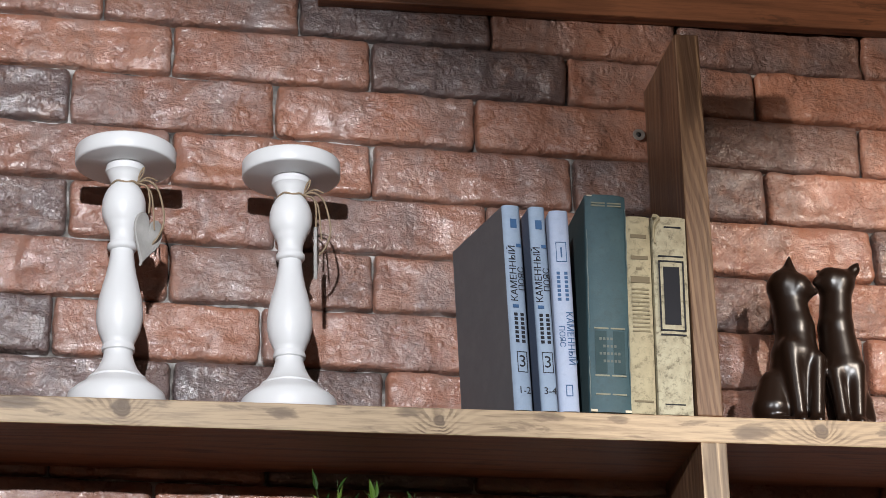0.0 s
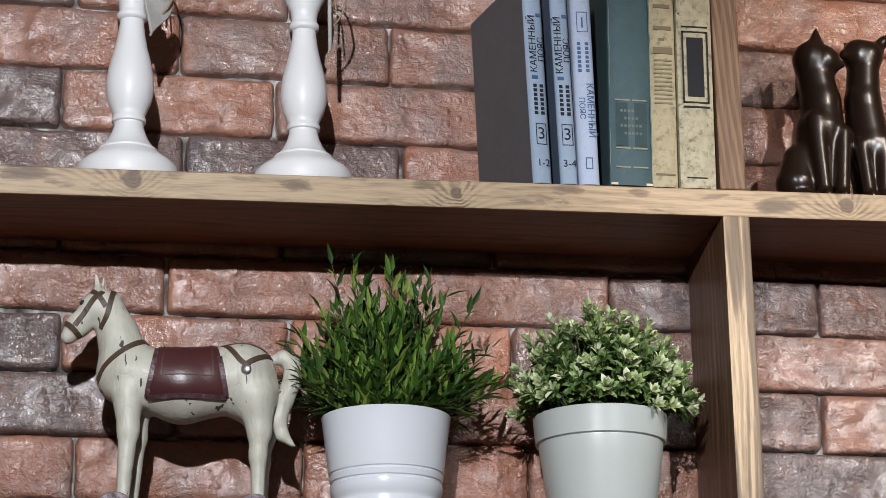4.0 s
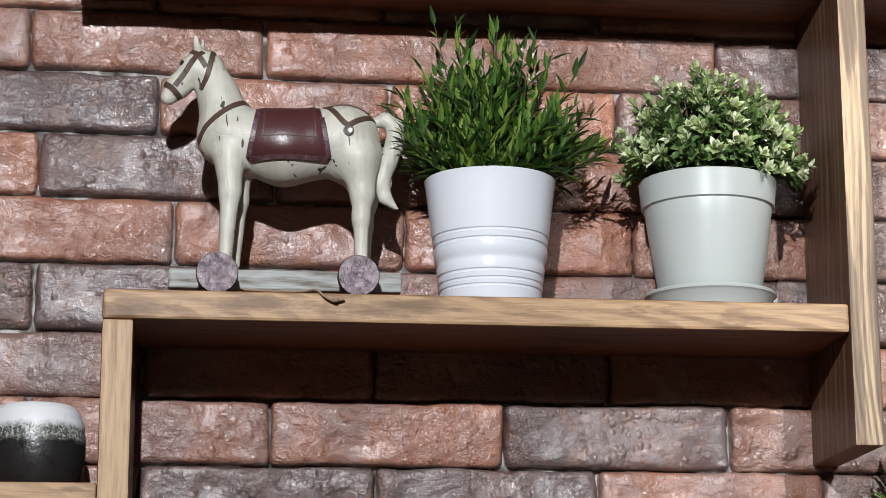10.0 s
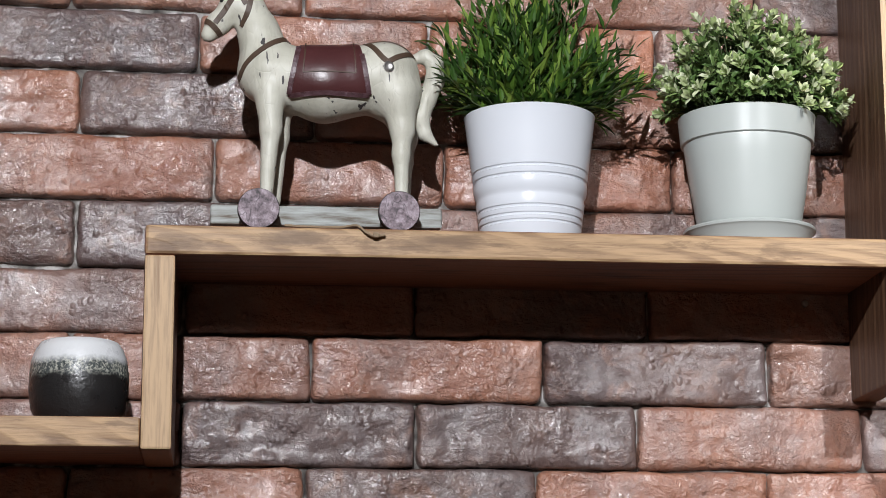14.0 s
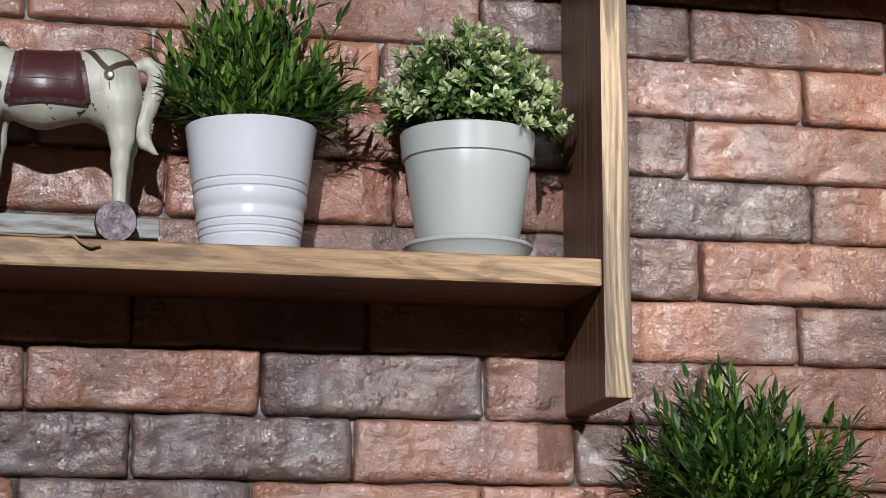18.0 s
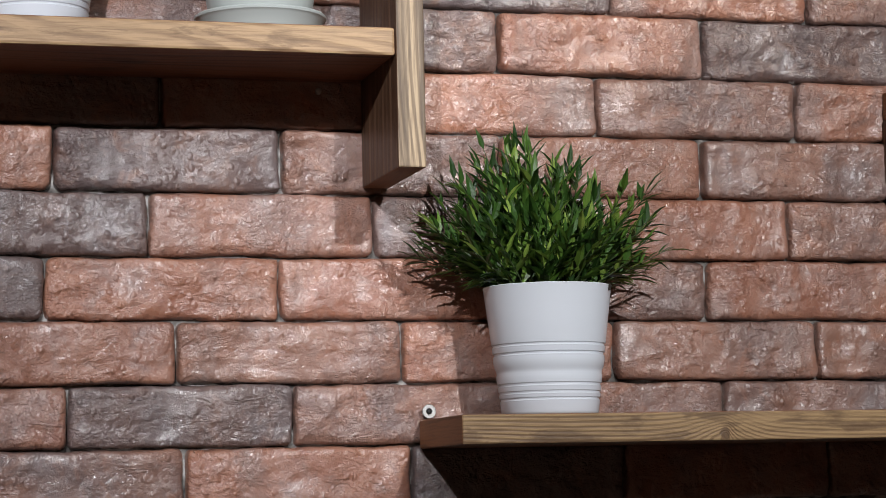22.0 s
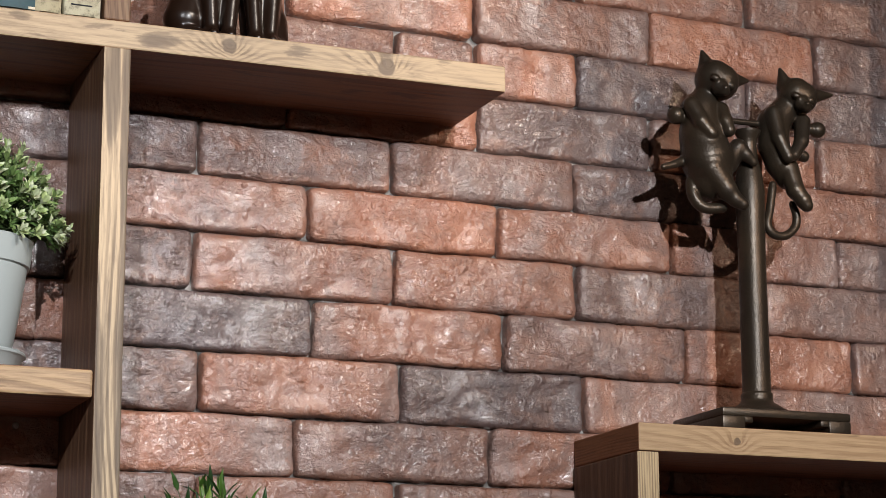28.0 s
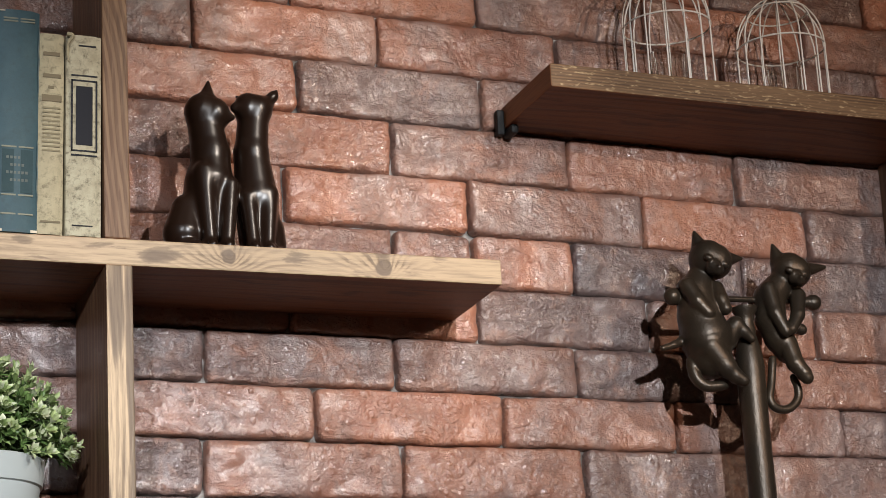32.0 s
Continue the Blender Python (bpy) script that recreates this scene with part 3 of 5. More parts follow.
    part("heart_pendant", bm, GREY_WOOD, twine, "carved whitewashed wooden heart")
    ob.scale = (0.5 + size / 2, 0.5 + size / 2, size)
    ob.rotation_euler.z = radians(2)
    return ob


candle_holder((-0.279, -0.094, 0.4269), 40)
candle_holder((-0.106, -0.094, 0.4269), 80, 0.9785, 0.018)

# ---- books ----
INK = worn("dark_ink", (0.012, 0.013, 0.018), 0.9)
BLUE_INK = worn("blue_ink", (0.035, 0.10, 0.22), 0.7)
GOLD = worn("dull_gilt", (0.19, 0.19, 0.13), 0.6, 0.0, 0.5, 200)
PAPER = worn("old_paper", (0.55, 0.48, 0.36), 0.9, vary=0.25, scale=300, bump=0.5)


def cloth(name, color, wear, rough=0.8, stain=0.15):
    n = Nodes(name)
    v = n.coords()
    weave = n.noise(v, 900, 2)
    spots = n.noise(v, 45, 6, 0.7)
    grime = n.ramp(n.noise(v, 150, 6, 0.75), [(0.5, 0.0), (0.66, stain)])
    col = n.mix(n.ramp(spots, [(0.45, 0.0), (0.75, 0.8)]), color, wear)
    col = n.mix(grime, col, tuple(c * 0.4 for c in wear))
    col = n.mix(n.math("MULTIPLY", weave, 0.3), col, tuple(c * 0.55 for c in color))
    return n.done(col, rough, n.bump(weave, 0.35, 0.0006))


PALE_BLUE = cloth("pale_blue_cloth", (0.27, 0.345, 0.45), (0.34, 0.41, 0.50))
PALER_BLUE = cloth("faded_blue_cloth", (0.37, 0.43, 0.56), (0.44, 0.49, 0.60))
SLATE = cloth("slate_cover", (0.085, 0.085, 0.092), (0.11, 0.11, 0.115), 0.6)
NAVY = cloth("navy_cover", (0.07, 0.095, 0.15), (0.10, 0.12, 0.17), 0.6)
GREEN = cloth("green_cloth", (0.022, 0.062, 0.076), (0.042, 0.088, 0.096), 0.62, 0.45)
DEEP_GREEN = cloth("deep_green_cloth", (0.018, 0.045, 0.05), (0.03, 0.06, 0.065))
TAN = cloth("tan_cloth", (0.38, 0.33, 0.21), (0.22, 0.185, 0.11), 0.8, 0.7)
TAN_OLD = cloth("stained_tan_cloth", (0.42, 0.385, 0.27), (0.20, 0.165, 0.10), 0.8, 0.85)


def book(label, x, width, height, depth, lean, spine_mat, board_mat, y=-0.145, round_spine=0.002):
    """A book on its tail with the spine to the front; x is the middle of the spine's foot."""
    ob = thing("book", (x, y, 0.4269), label, "book", "books on the shelf")
    ob.rotation_euler.y = radians(lean)
    w, t = width / 2, 0.0022
    part("cover_board", box((-w, 0.004, 0), (-w + t, depth, height), 0.0007), board_mat, ob)
    part("cover_board", box((w - t, 0.004, 0), (w, depth, height), 0.0007), board_mat, ob)
    bm = bmesh.new()
    arc = [(-w, 0.004), (-w + 0.0006, 0.0012), (-w * 0.6, -round_spine * 0.7), (0, -round_spine), (w * 0.6, -round_spine * 0.7), (w - 0.0006, 0.0012), (w, 0.004)]
    back = [(a * 0.86, b + 0.0022) for a, b in arc]
    rows = [[bm.verts.new((a, b, z)) for a, b in arc] + [bm.verts.new((a, b, z)) for a, b in back[::-1]] for z in (0, 0.0015, height - 0.0015, height)]
    k = len(rows[0])
    for lo, hi in zip(rows, rows[1:]):
        for i in range(k):
            bm.faces.new((lo[i], lo[(i + 1) % k], hi[(i + 1) % k], hi[i]))
    bm.faces.new(rows[0][::-1])
    bm.faces.new(rows[-1])
    bmesh.ops.recalc_face_normals(bm, faces=bm.faces)
    spine = part("spine", bm, spine_mat, ob, "", True)
    part("page_block", box((-w + t + 0.0002, 0.0045, 0.003), (w - t - 0.0002, depth - 0.003, height - 0.003), 0.0004), PAPER, ob, "yellowed page block")
    return ob, spine, -round_spine - 0.0004


def bars(name, rects, y, material, parent):
    """Flat printed marks: (x0, z0, x1, z1) on a spine, each a piece of its own."""
    for x0, z0, x1, z1 in rects:
        part(name, box((x0, y - 0.0001, z0), (x1, y + 0.0006, z1)), material, parent)


def framed(name, rects, y, material, parent):
    bm = bmesh.new()
    for x0, z0, x1, z1 in rects:
        box((x0, y - 0.0001, z0), (x1, y + 0.0006, z1), 0, bm)
    part(name, bm, material, parent)


def outline(x0, z0, x1, z1, w):
    return [(x0, z0, x1, z0 + w), (x0, z1 - w, x1, z1), (x0, z0, x0 + w, z1), (x1 - w, z0, x1, z1)]


def upward(x, z, y):
    """The pose of writing that runs up a spine."""
    return pose(x, y, z) @ pose(0, 0, 0, 90, 0, 0) @ pose(0, 0, 0, 0, 0, 90)


def facing(x, z, y):
    return pose(x, y, z) @ pose(0, 0, 0, 90, 0, 0)


for x, width, lean, title, spine_mat, board_mat, label, gap in (
    (0.1268, 0.0195, -2.1, "1-2", PALE_BLUE, SLATE, "pale blue book with a slate grey cover standing on the shelf", 13.5),
    (0.1532, 0.0175, -1.9, "3-4", PALE_BLUE, NAVY, "pale blue book with a navy cover leaning on its neighbour", 5.0),
):
    ob, spine, y = book(label, x, width, 0.2225, 0.138, lean, spine_mat, board_mat)
    ob.rotation_euler.z = radians(gap)
    lettering("title", "КАМЕННЫЙ", 0.0104, upward(-0.0036, 0.1465, y), INK, spine)
    lettering("title", "ПОЯС", 0.0092, upward(0.0050, 0.1410, y), INK, spine)
    bars("author_line", [(a, 0.0715 + i * 0.0048, a + 0.0036, 0.0715 + i * 0.0048 + 0.0032) for a in (-0.0056, 0.0012) for i in range(7)], y, INK, spine)
    bars("emblem", [(-0.0035, 0.197, 0.0035, 0.207), (-0.0065, 0.109, 0.0, 0.1125), (0.0015, 0.176, 0.0065, 0.1795)], y, BLUE_INK, spine)
    framed("number_frame", outline(-0.0055, 0.040, 0.0055, 0.062, 0.0006), y, INK, spine)
    lettering("number", "3", 0.0175, facing(0, 0.051, y), INK, spine)
    lettering("number", title, 0.0105, facing(0.0005, 0.0205, y), INK, spine)

ob, spine, y = book("faded pale blue book standing upside down", 0.1735, 0.0205, 0.2195, 0.134, -1.2, PALER_BLUE, PALER_BLUE)
lettering("title", "КАМЕННЫЙ", 0.0098, pose(0.0042, y, 0.078) @ pose(0, 0, 0, 90, 0, 0) @ pose(0, 0, 0, 0, 0, -90), BLUE_INK, spine)
lettering("title", "ПОЯС", 0.0082, pose(-0.0045, y, 0.080) @ pose(0, 0, 0, 90, 0, 0) @ pose(0, 0, 0, 0, 0, -90), BLUE_INK, spine)
bars("author_line", [(a, 0.119 + i * 0.0048, a + 0.0034, 0.119 + i * 0.0048 + 0.0030) for a in (0.0018, -0.0062) for i in range(7)], y, BLUE_INK, spine)
framed("number_frame", outline(-0.0055, 0.162, 0.0055, 0.184, 0.0006), y, BLUE_INK, spine)
lettering("number", "1", 0.0165, pose(0, y, 0.173) @ pose(0, 0, 0, 90, 0, 0) @ pose(0, 0, 0, 0, 0, 180), BLUE_INK, spine)
framed("emblem", outline(-0.0035, 0.016, 0.0035, 0.028, 0.0008), y, BLUE_INK, spine)

ob, spine, y = book("thick worn dark green cloth book with gilt bands", 0.2155, 0.044, 0.239, 0.142, 0.9, GREEN, DEEP_GREEN, -0.145, 0.004)
bars("gilt_band", [(-0.016, z, 0.016, z + 0.0016) for z in (0.018, 0.038, 0.089, 0.2255, 0.2285)], y + 0.0006, GOLD, spine)
bars("title_panel", [(-0.0155, 0.041, 0.0155, 0.087)], y + 0.0008, DEEP_GREEN, spine)
bars("title_line", [(-0.011 + i * 0.0038, z, -0.0085 + i * 0.0038, z + 0.0028) for z, a, b in ((0.077, 0, 4), (0.069, 1, 5), (0.061, 0, 6), (0.053, 1, 6)) for i in range(a, b)], y + 0.0005, worn("dim_gilt", (0.10, 0.115, 0.10), 0.7, 0.0, 0.5, 300), spine)
bars("worn_edge", [(-0.021, 0.0005, 0.021, 0.003), (-0.020, 0.2372, 0.014, 0.2385)], y + 0.0022, PAPER, spine)
for x, z0, z1 in ((-0.0212, 0.012, 0.06), (-0.0208, 0.09, 0.2), (0.0206, 0.03, 0.1), (0.0208, 0.15, 0.225)):
    line = [(x + 0.0004 * math.sin(i * 2.1), y + 0.0032, z0 + (z1 - z0) * i / 8) for i in range(9)]
    part("hinge_wear", tube(line, lambda t: 0.0003 + 0.0004 * math.sin(math.pi * t), 5), worn("rubbed_cloth", (0.13, 0.16, 0.15), 0.8, 0, 0.4, 200), spine)

ob, spine, y = book("old tan cloth book with faded printed spine", 0.2495, 0.027, 0.2165, 0.136, 1.0, TAN, TAN_OLD)
bars("printed_line", [(-0.009, 0.088 + i * 0.0046, 0.009, 0.0898 + i * 0.0046) for i in range(11)], y, worn("faded_print", (0.20, 0.17, 0.10), 0.8), spine)
bars("printed_band", [(-0.010, 0.142, 0.010, 0.149), (-0.009, 0.168, 0.009, 0.172), (-0.009, 0.192, 0.008, 0.196), (-0.004, 0.156, 0.002, 0.159), (-0.010, 0.012, 0.010, 0.014)], y, worn("brown_print", (0.15, 0.12, 0.07), 0.8), spine)

ob, spine, y = book("old stained tan book with a black framed spine label", 0.2835, 0.037, 0.2175, 0.138, 0.8, TAN_OLD, TAN)
bars("label_panel", [(-0.0085, 0.097, 0.0085, 0.161)], y, INK, spine)
framed("label_frame", outline(-0.0135, 0.090, 0.0135, 0.168, 0.0016), y, INK, spine)
bars("label_rule", [(-0.0135, 0.085, 0.0135, 0.0868), (-0.0135, 0.172, 0.0135, 0.1735)], y, INK, spine)
bars("label_line", [(-0.012, 0.010, 0.009, 0.0112), (-0.006, 0.205, 0.012, 0.2066)], y, INK, spine)
bm = tube(smooth_line([(-0.0175, -0.003, 0.2172), (-0.013, -0.006, 0.214), (-0.0172, -0.005, 0.207), (-0.0178, -0.003, 0.196), (-0.0165, -0.0035, 0.186)]), lambda t: 0.0026 * (1 - 0.7 * t), 7)
part("torn_cloth", bm, TAN, spine, "torn frayed corner of the spine", True)

# ---- dark resin pair of seated cats ----
def cat_pair():
    s = 0.000206
    P = lambda u, w, d, r: (0.381 + s * (u + 0.07 * d - 75), -0.085 + d * s, 0.627 - 0.0002425 * (min(w - 0.33 * d, 858) - 48), r * 0.000222)
    L = []
    add = lambda a, b: L.append((P(*a), P(*b)))
    # the first cat, its head turned to the other
    add((302, 205, 4, 92), (352, 212, -12, 82))
    add((388, 222, -30, 50), (446, 220, -42, 17))
    add((322, 135, -10, 42), (331, 56, -10, 5))
    add((345, 150, 50, 32), (362, 95, 58, 6))
    add((312, 260, 8, 86), (335, 400, 6, 92))
    add((335, 400, 6, 92), (332, 520, 4, 108))
    add((318, 540, 12, 112), (285, 790, 30, 112))
    add((205, 670, 14, 78), (182, 775, 0, 100))
    add((180, 835, -60, 46), (232, 858, -105, 30))
    add((282, 480, -68, 46), (300, 820, -104, 33))
    add((420, 540, -60, 46), (386, 825, -102, 33))
    add((300, 838, -112, 33), (304, 856, -140, 25))
    add((386, 838, -110, 33), (390, 856, -138, 25))
    # the second cat
    add((548, 172, 4, 76), (588, 180, 4, 80))
    add((520, 180, -14, 46), (472, 172, -20, 24))
    add((622, 165, 0, 50), (684, 104, -6, 22))
    add((684, 104, -6, 22), (702, 78, -8, 7))
    add((520, 140, 48, 30), (500, 120, 58, 8))
    add((572, 230, 8, 76), (556, 380, 4, 82))
    add((556, 390, 6, 84), (572, 590, 8, 108))
    add((572, 600, 12, 106), (598, 800, 26, 104))
    add((656, 740, 12, 60), (660, 812, 6, 62))
    add((656, 840, -50, 40), (640, 862, -96, 28))
    add((512, 590, -64, 42), (528, 830, -100, 32))
    add((628, 570, -58, 45), (604, 835, -98, 32))
    add((528, 845, -110, 32), (532, 860, -136, 24))
    add((604, 848, -106, 32), (608, 862, -132, 24))
    L.append(((0.405, -0.09, 0.4300, 0.003), (0.500, -0.09, 0.4300, 0.003)))
    return sculpted("cat_figurine", L, 0.0046, 0.0013)


cats = linked("cat_figurine", cat_pair(), DARK_RESIN, None, "", True)
tagged(cats, "dark brown glossy figurine of two nuzzling seated cats", "figurine")
low = min(v.co.z for v in cats.data.vertices)
cats.location.z = 0.4269 - low

# ---- bronze figurine with two kittens on a pole ----
def kitten_pole():
    s = 0.000298
    P = lambda u, w, d, r: (0.9710 + 0.000307 * (u + 0.35 * d - 135), -0.085 + d * s, 0.415 - 0.00028 * (w - 0.36 * d - 315) + 0.000018 * (u - 135), r * s)
    L = []

    def add(*chain):
        for a, b in zip(chain, chain[1:]):
            L.append((P(*a), P(*b)))

    def curl(*chain):
        path = smooth_line([c[:3] for c in chain], 5)
        wide = smooth_line([(c[3], 0, 0) for c in chain], 5)
        add(*[(p.x, p.y, p.z, r.x) for p, r in zip(path, wide)])

    # the plump kitten: head, muzzle, ears, eyes, trunk, arms, legs, tail
    add((290, 160, -34, 74), (314, 170, -42, 70))
    add((302, 192, -92, 32), (316, 202, -112, 22))
    add((318, 190, -134, 8), (320, 190, -134, 7))
    add((264, 115, -25, 38), (246, 46, -22, 8))
    add((362, 160, -25, 36), (432, 158, -22, 8))
    add((276, 150, -104, 12), (286, 154, -108, 12))
    add((346, 180, -104, 12), (352, 186, -102, 12))
    add((258, 240, -12, 54), (226, 300, -8, 70), (238, 400, -12, 86), (254, 490, -15, 98), (268, 575, -12, 84))
    add((190, 272, -50, 32), (222, 335, -78, 30), (262, 384, -92, 25))
    add((312, 285, -45, 30), (322, 330, -78, 28), (335, 368, -92, 24))
    add((262, 530, -60, 54), (318, 612, -74, 40), (352, 650, -84, 28), (380, 668, -92, 23))
    add((330, 500, -30, 50), (378, 440, -46, 34), (408, 468, -56, 24), (436, 496, -62, 17))
    add((175, 500, 10, 22), (120, 520, -10, 14), (75, 532, -12, 12))
    curl((190, 590, 0, 22), (196, 650, -10, 20), (235, 692, -20, 19), (310, 690, -34, 17))
    # the slim kitten
    add((630, 208, -34, 68), (652, 218, -40, 64))
    add((645, 240, -88, 30), (658, 250, -106, 20))
    add((660, 238, -126, 8), (662, 238, -126, 7))
    add((592, 170, -22, 36), (574, 102, -20, 8))
    add((698, 208, -22, 34), (790, 198, -20, 8))
    add((614, 206, -98, 11), (624, 210, -102, 11))
    add((680, 224, -98, 11), (686, 230, -96, 11))
    add((590, 268, -15, 52), (540, 330, -8, 62), (535, 420, -10, 60), (560, 500, -10, 54), (590, 560, -8, 44))
    add((530, 290, -45, 32), (545, 390, -72, 28), (578, 466, -86, 24))
    add((655, 320, -40, 32), (640, 400, -72, 27), (604, 458, -86, 23))
    add((590, 520, -30, 40), (612, 605, -52, 34), (640, 645, -66, 29), (652, 666, -70, 25))
    add((640, 455, -10, 26), (662, 466, -14, 22))
    curl((528, 590, 0, 15), (512, 690, -5, 14), (498, 755, -8, 14), (524, 795, -8, 14), (574, 798, -8, 14), (614, 762, -8, 14), (622, 715, -8, 13), (606, 665, -6, 12))
    # the crossbar with its balls
    add((135, 318, 0, 11), (728, 350, 0, 12))
    add((134, 318, 0, 34), (136, 318, 0, 34))
    add((726, 352, 0, 32), (728, 352, 0, 32))
    add((672, 348, 0, 15), (692, 350, 0, 22))
    me = sculpted("bronze_figurine", L, 0.0024, 0.0015)
    bm = bmesh.new()
    bm.from_mesh(me)
    cx, cy = 1.0615, -0.085
    lathe([(0.0, 0.079), (0.036, 0.079), (0.036, 0.082), (0.033, 0.0855), (0.024, 0.091), (0.0185, 0.0945), (0.0172, 0.099), (0.0180, 0.102), (0.0172, 0.105), (0.0160, 0.106),
           (0.0158, 0.16), (0.0154, 0.25), (0.0160, 0.305), (0.0168, 0.335), (0.0150, 0.352), (0.0105, 0.372), (0.0095, 0.388), (0.0110, 0.396), (0.0145, 0.4015), (0.0150, 0.405), (0.0, 0.406)], 40, bm, (cx, cy, 0))
    x0, x1, y0, y1 = 0.986, 1.145, -0.142, -0.028
    box((x0, y0, 0.0695), (x1, y1, 0.0792), 0.0025, bm)
    for a in (x0, x1 - 0.028):
        box((a, y0, 0.0548), (a + 0.028, y1, 0.0705), 0.0025, bm)
    for a, b in ((x0 + 0.026, x0 + 0.038), (x1 - 0.038, x1 - 0.026)):
        box((a, y0 + 0.001, 0.063), (b, y1 - 0.001, 0.0705), 0.002, bm)
    bm.to_mesh(me)
    bm.free()
    return me


kittens = linked("bronze_figurine", kitten_pole(), BRONZE, None, "", True)
tagged(kittens, "dark bronze figurine of two kittens hanging on a pole", "figurine")

# ---- toy horse on wheels ----
n = Nodes("crackled_cream_paint")
v = n.coords()
tall = n.coords((1, 1, 0.22))
chips = n.noise(tall, 170, 2, 0.4, 0.2)
cloud = n.noise(v, 28, 4)
crack = n.t.nodes.new("ShaderNodeTexVoronoi")
crack.feature = "DISTANCE_TO_EDGE"
n.link(n.coords((1, 1, 0.4)), crack.inputs["Vector"])
crack.inputs["Scale"].default_value = 95.0
line = n.ramp(crack.outputs[0], [(0.0, 1.0), (0.035, 0.0)])
some = n.ramp(n.noise(v, 45, 2), [(0.52, 0.0), (0.66, 0.16)])
streak = n.noise(n.coords((1, 1, 0.12)), 120, 4, 0.6)
col = n.mix(n.ramp(cloud, [(0.3, 0.0), (0.7, 1.0)]), (0.45, 0.44, 0.365), (0.60, 0.59, 0.51))
col = n.mix(n.ramp(streak, [(0.52, 0.0), (0.72, 0.55)]), col, (0.33, 0.315, 0.25))
col = n.mix(n.math("MULTIPLY", line, some), col, (0.16, 0.14, 0.11))
col = n.mix(n.ramp(chips, [(0.28, 1.0), (0.295, 0.0)]), col, (0.05, 0.045, 0.045))
CREAM = n.done(col, 0.46, n.bump(n.math("ADD", n.noise(tall, 160, 4), n.math("MULTIPLY", line, -0.2)), 0.5, 0.0014))
LEATHER = worn("maroon_leather", (0.075, 0.024, 0.025), 0.34, 0, 0.4, 60, 0.4)
STRAP = worn("brown_strap", (0.075, 0.045, 0.028), 0.55, 0, 0.3, 100)
n = Nodes("purple_grey_wood")
v = n.coords((1, 0.3, 1))
grit = n.noise(v, 120, 5, 0.65)
col = n.ramp(grit, [(0.34, (0.03, 0.022, 0.025)), (0.48, (0.17, 0.125, 0.145)), (0.68, (0.40, 0.33, 0.37))])
split = n.ramp(n.noise(n.coords((1, 0.3, 0.3)), 70, 2, 0.5, 0.6), [(0.485, 0.0), (0.5, 0.8), (0.515, 0.0)])
col = n.mix(split, col, (0.03, 0.022, 0.025))
WHEEL = n.done(col, 0.6, n.bump(grit, 0.5, 0.0015))
n = Nodes("whitewashed_wood")
v = n.coords((0.12, 1, 1))
col = n.ramp(n.noise(v, 160, 5, 0.6), [(0.34, (0.11, 0.085, 0.06)), (0.47, (0.26, 0.265, 0.245)), (0.7, (0.42, 0.45, 0.44))])
WHITEWASH = n.done(col, 0.65, n.bump(n.noise(v, 260, 4), 0.5, 0.0015))
TYRE = worn("dark_wheel_edge", (0.05, 0.04, 0.042), 0.7)

horse = thing("toy_horse", (0, 0, 0), "cream crackle-painted toy horse with maroon saddle on wheels", "toy horse")
HX = lambda u: -0.3525 + 0.000308 * u
HZ = lambda u, w: 0.351 - 0.000320 * w + 0.000009 * u
HY = -0.085


def horse_body():
    s = 0.000312
    P = lambda u, w, d, r: (HX(u), HY + d * s, HZ(u, w), r * s)
    L = []
    add = lambda a, b: L.append((P(*a), P(*b)))
    add((72, 238, 0, 24), (100, 205, 0, 33))
    add((100, 205, 0, 35), (168, 140, 0, 46))
    add((150, 150, 0, 42), (190, 165, 0, 46))
    add((160, 95, 0, 14), (152, 48, 0, 7))
    add((170, 98, 28, 12), (176, 44, 34, 5))
    add((195, 140, 0, 42), (225, 230, 0, 60))
    add((225, 230, 0, 62), (262, 350, 0, 92))
    add((258, 360, 0, 94), (430, 395, 0, 112))
    add((430, 395, 0, 112), (615, 372, 0, 104))
    add((615, 372, 0, 104), (640, 420, 0, 92))
    for d, du in ((-48, 0), (48, 26)):
        add((262 + du, 430, d, 50), (266 + du, 540, d * 1.15, 31))
        add((266 + du, 540, d * 1.15, 30), (256 + du, 735, d * 1.25, 20))
    for d, du in ((-46, 0), (46, 18)):
        add((655 + du * 0.5, 440, d, 66), (668 + du, 545, d * 1.1, 36))
        add((668 + du, 545, d * 1.1, 34), (664 + du, 620, d * 1.2, 25))
        add((664 + du, 620, d * 1.2, 25), (666 + du, 745, d * 1.25, 20))
    return sculpted("body", L, 0.0065, 0.0026)


def horse_tail():
    s = 0.000312
    pts = [(706, 318, 16), (742, 308, 22), (772, 332, 26), (772, 385, 29), (748, 440, 29), (728, 500, 26), (742, 548, 20), (776, 580, 8)]
    L = [((HX(a), HY - 0.002, HZ(a, b), r * s), (HX(c), HY - 0.002, HZ(c, d), q * s)) for (a, b, r), (c, d, q) in zip(pts, pts[1:])]
    return sculpted("tail", L, 0.003, 0.0022)


body_me = horse_body()
tree = BVHTree.FromPolygons([v.co for v in body_me.vertices], [p.vertices[:] for p in body_me.polygons])
linked("body", body_me, CREAM, horse, "", True)
linked("tail", horse_tail(), CREAM, horse, "curved cream tail", True)


def onto(u, w):
    at, normal, _, _ = tree.ray_cast(Vector((HX(u), -1, HZ(u, w))), Vector((0, 1, 0)))
    if at is None:
        at, normal, _, _ = tree.find_nearest(Vector((HX(u), HY - 0.01, HZ(u, w))))
    return at, normal


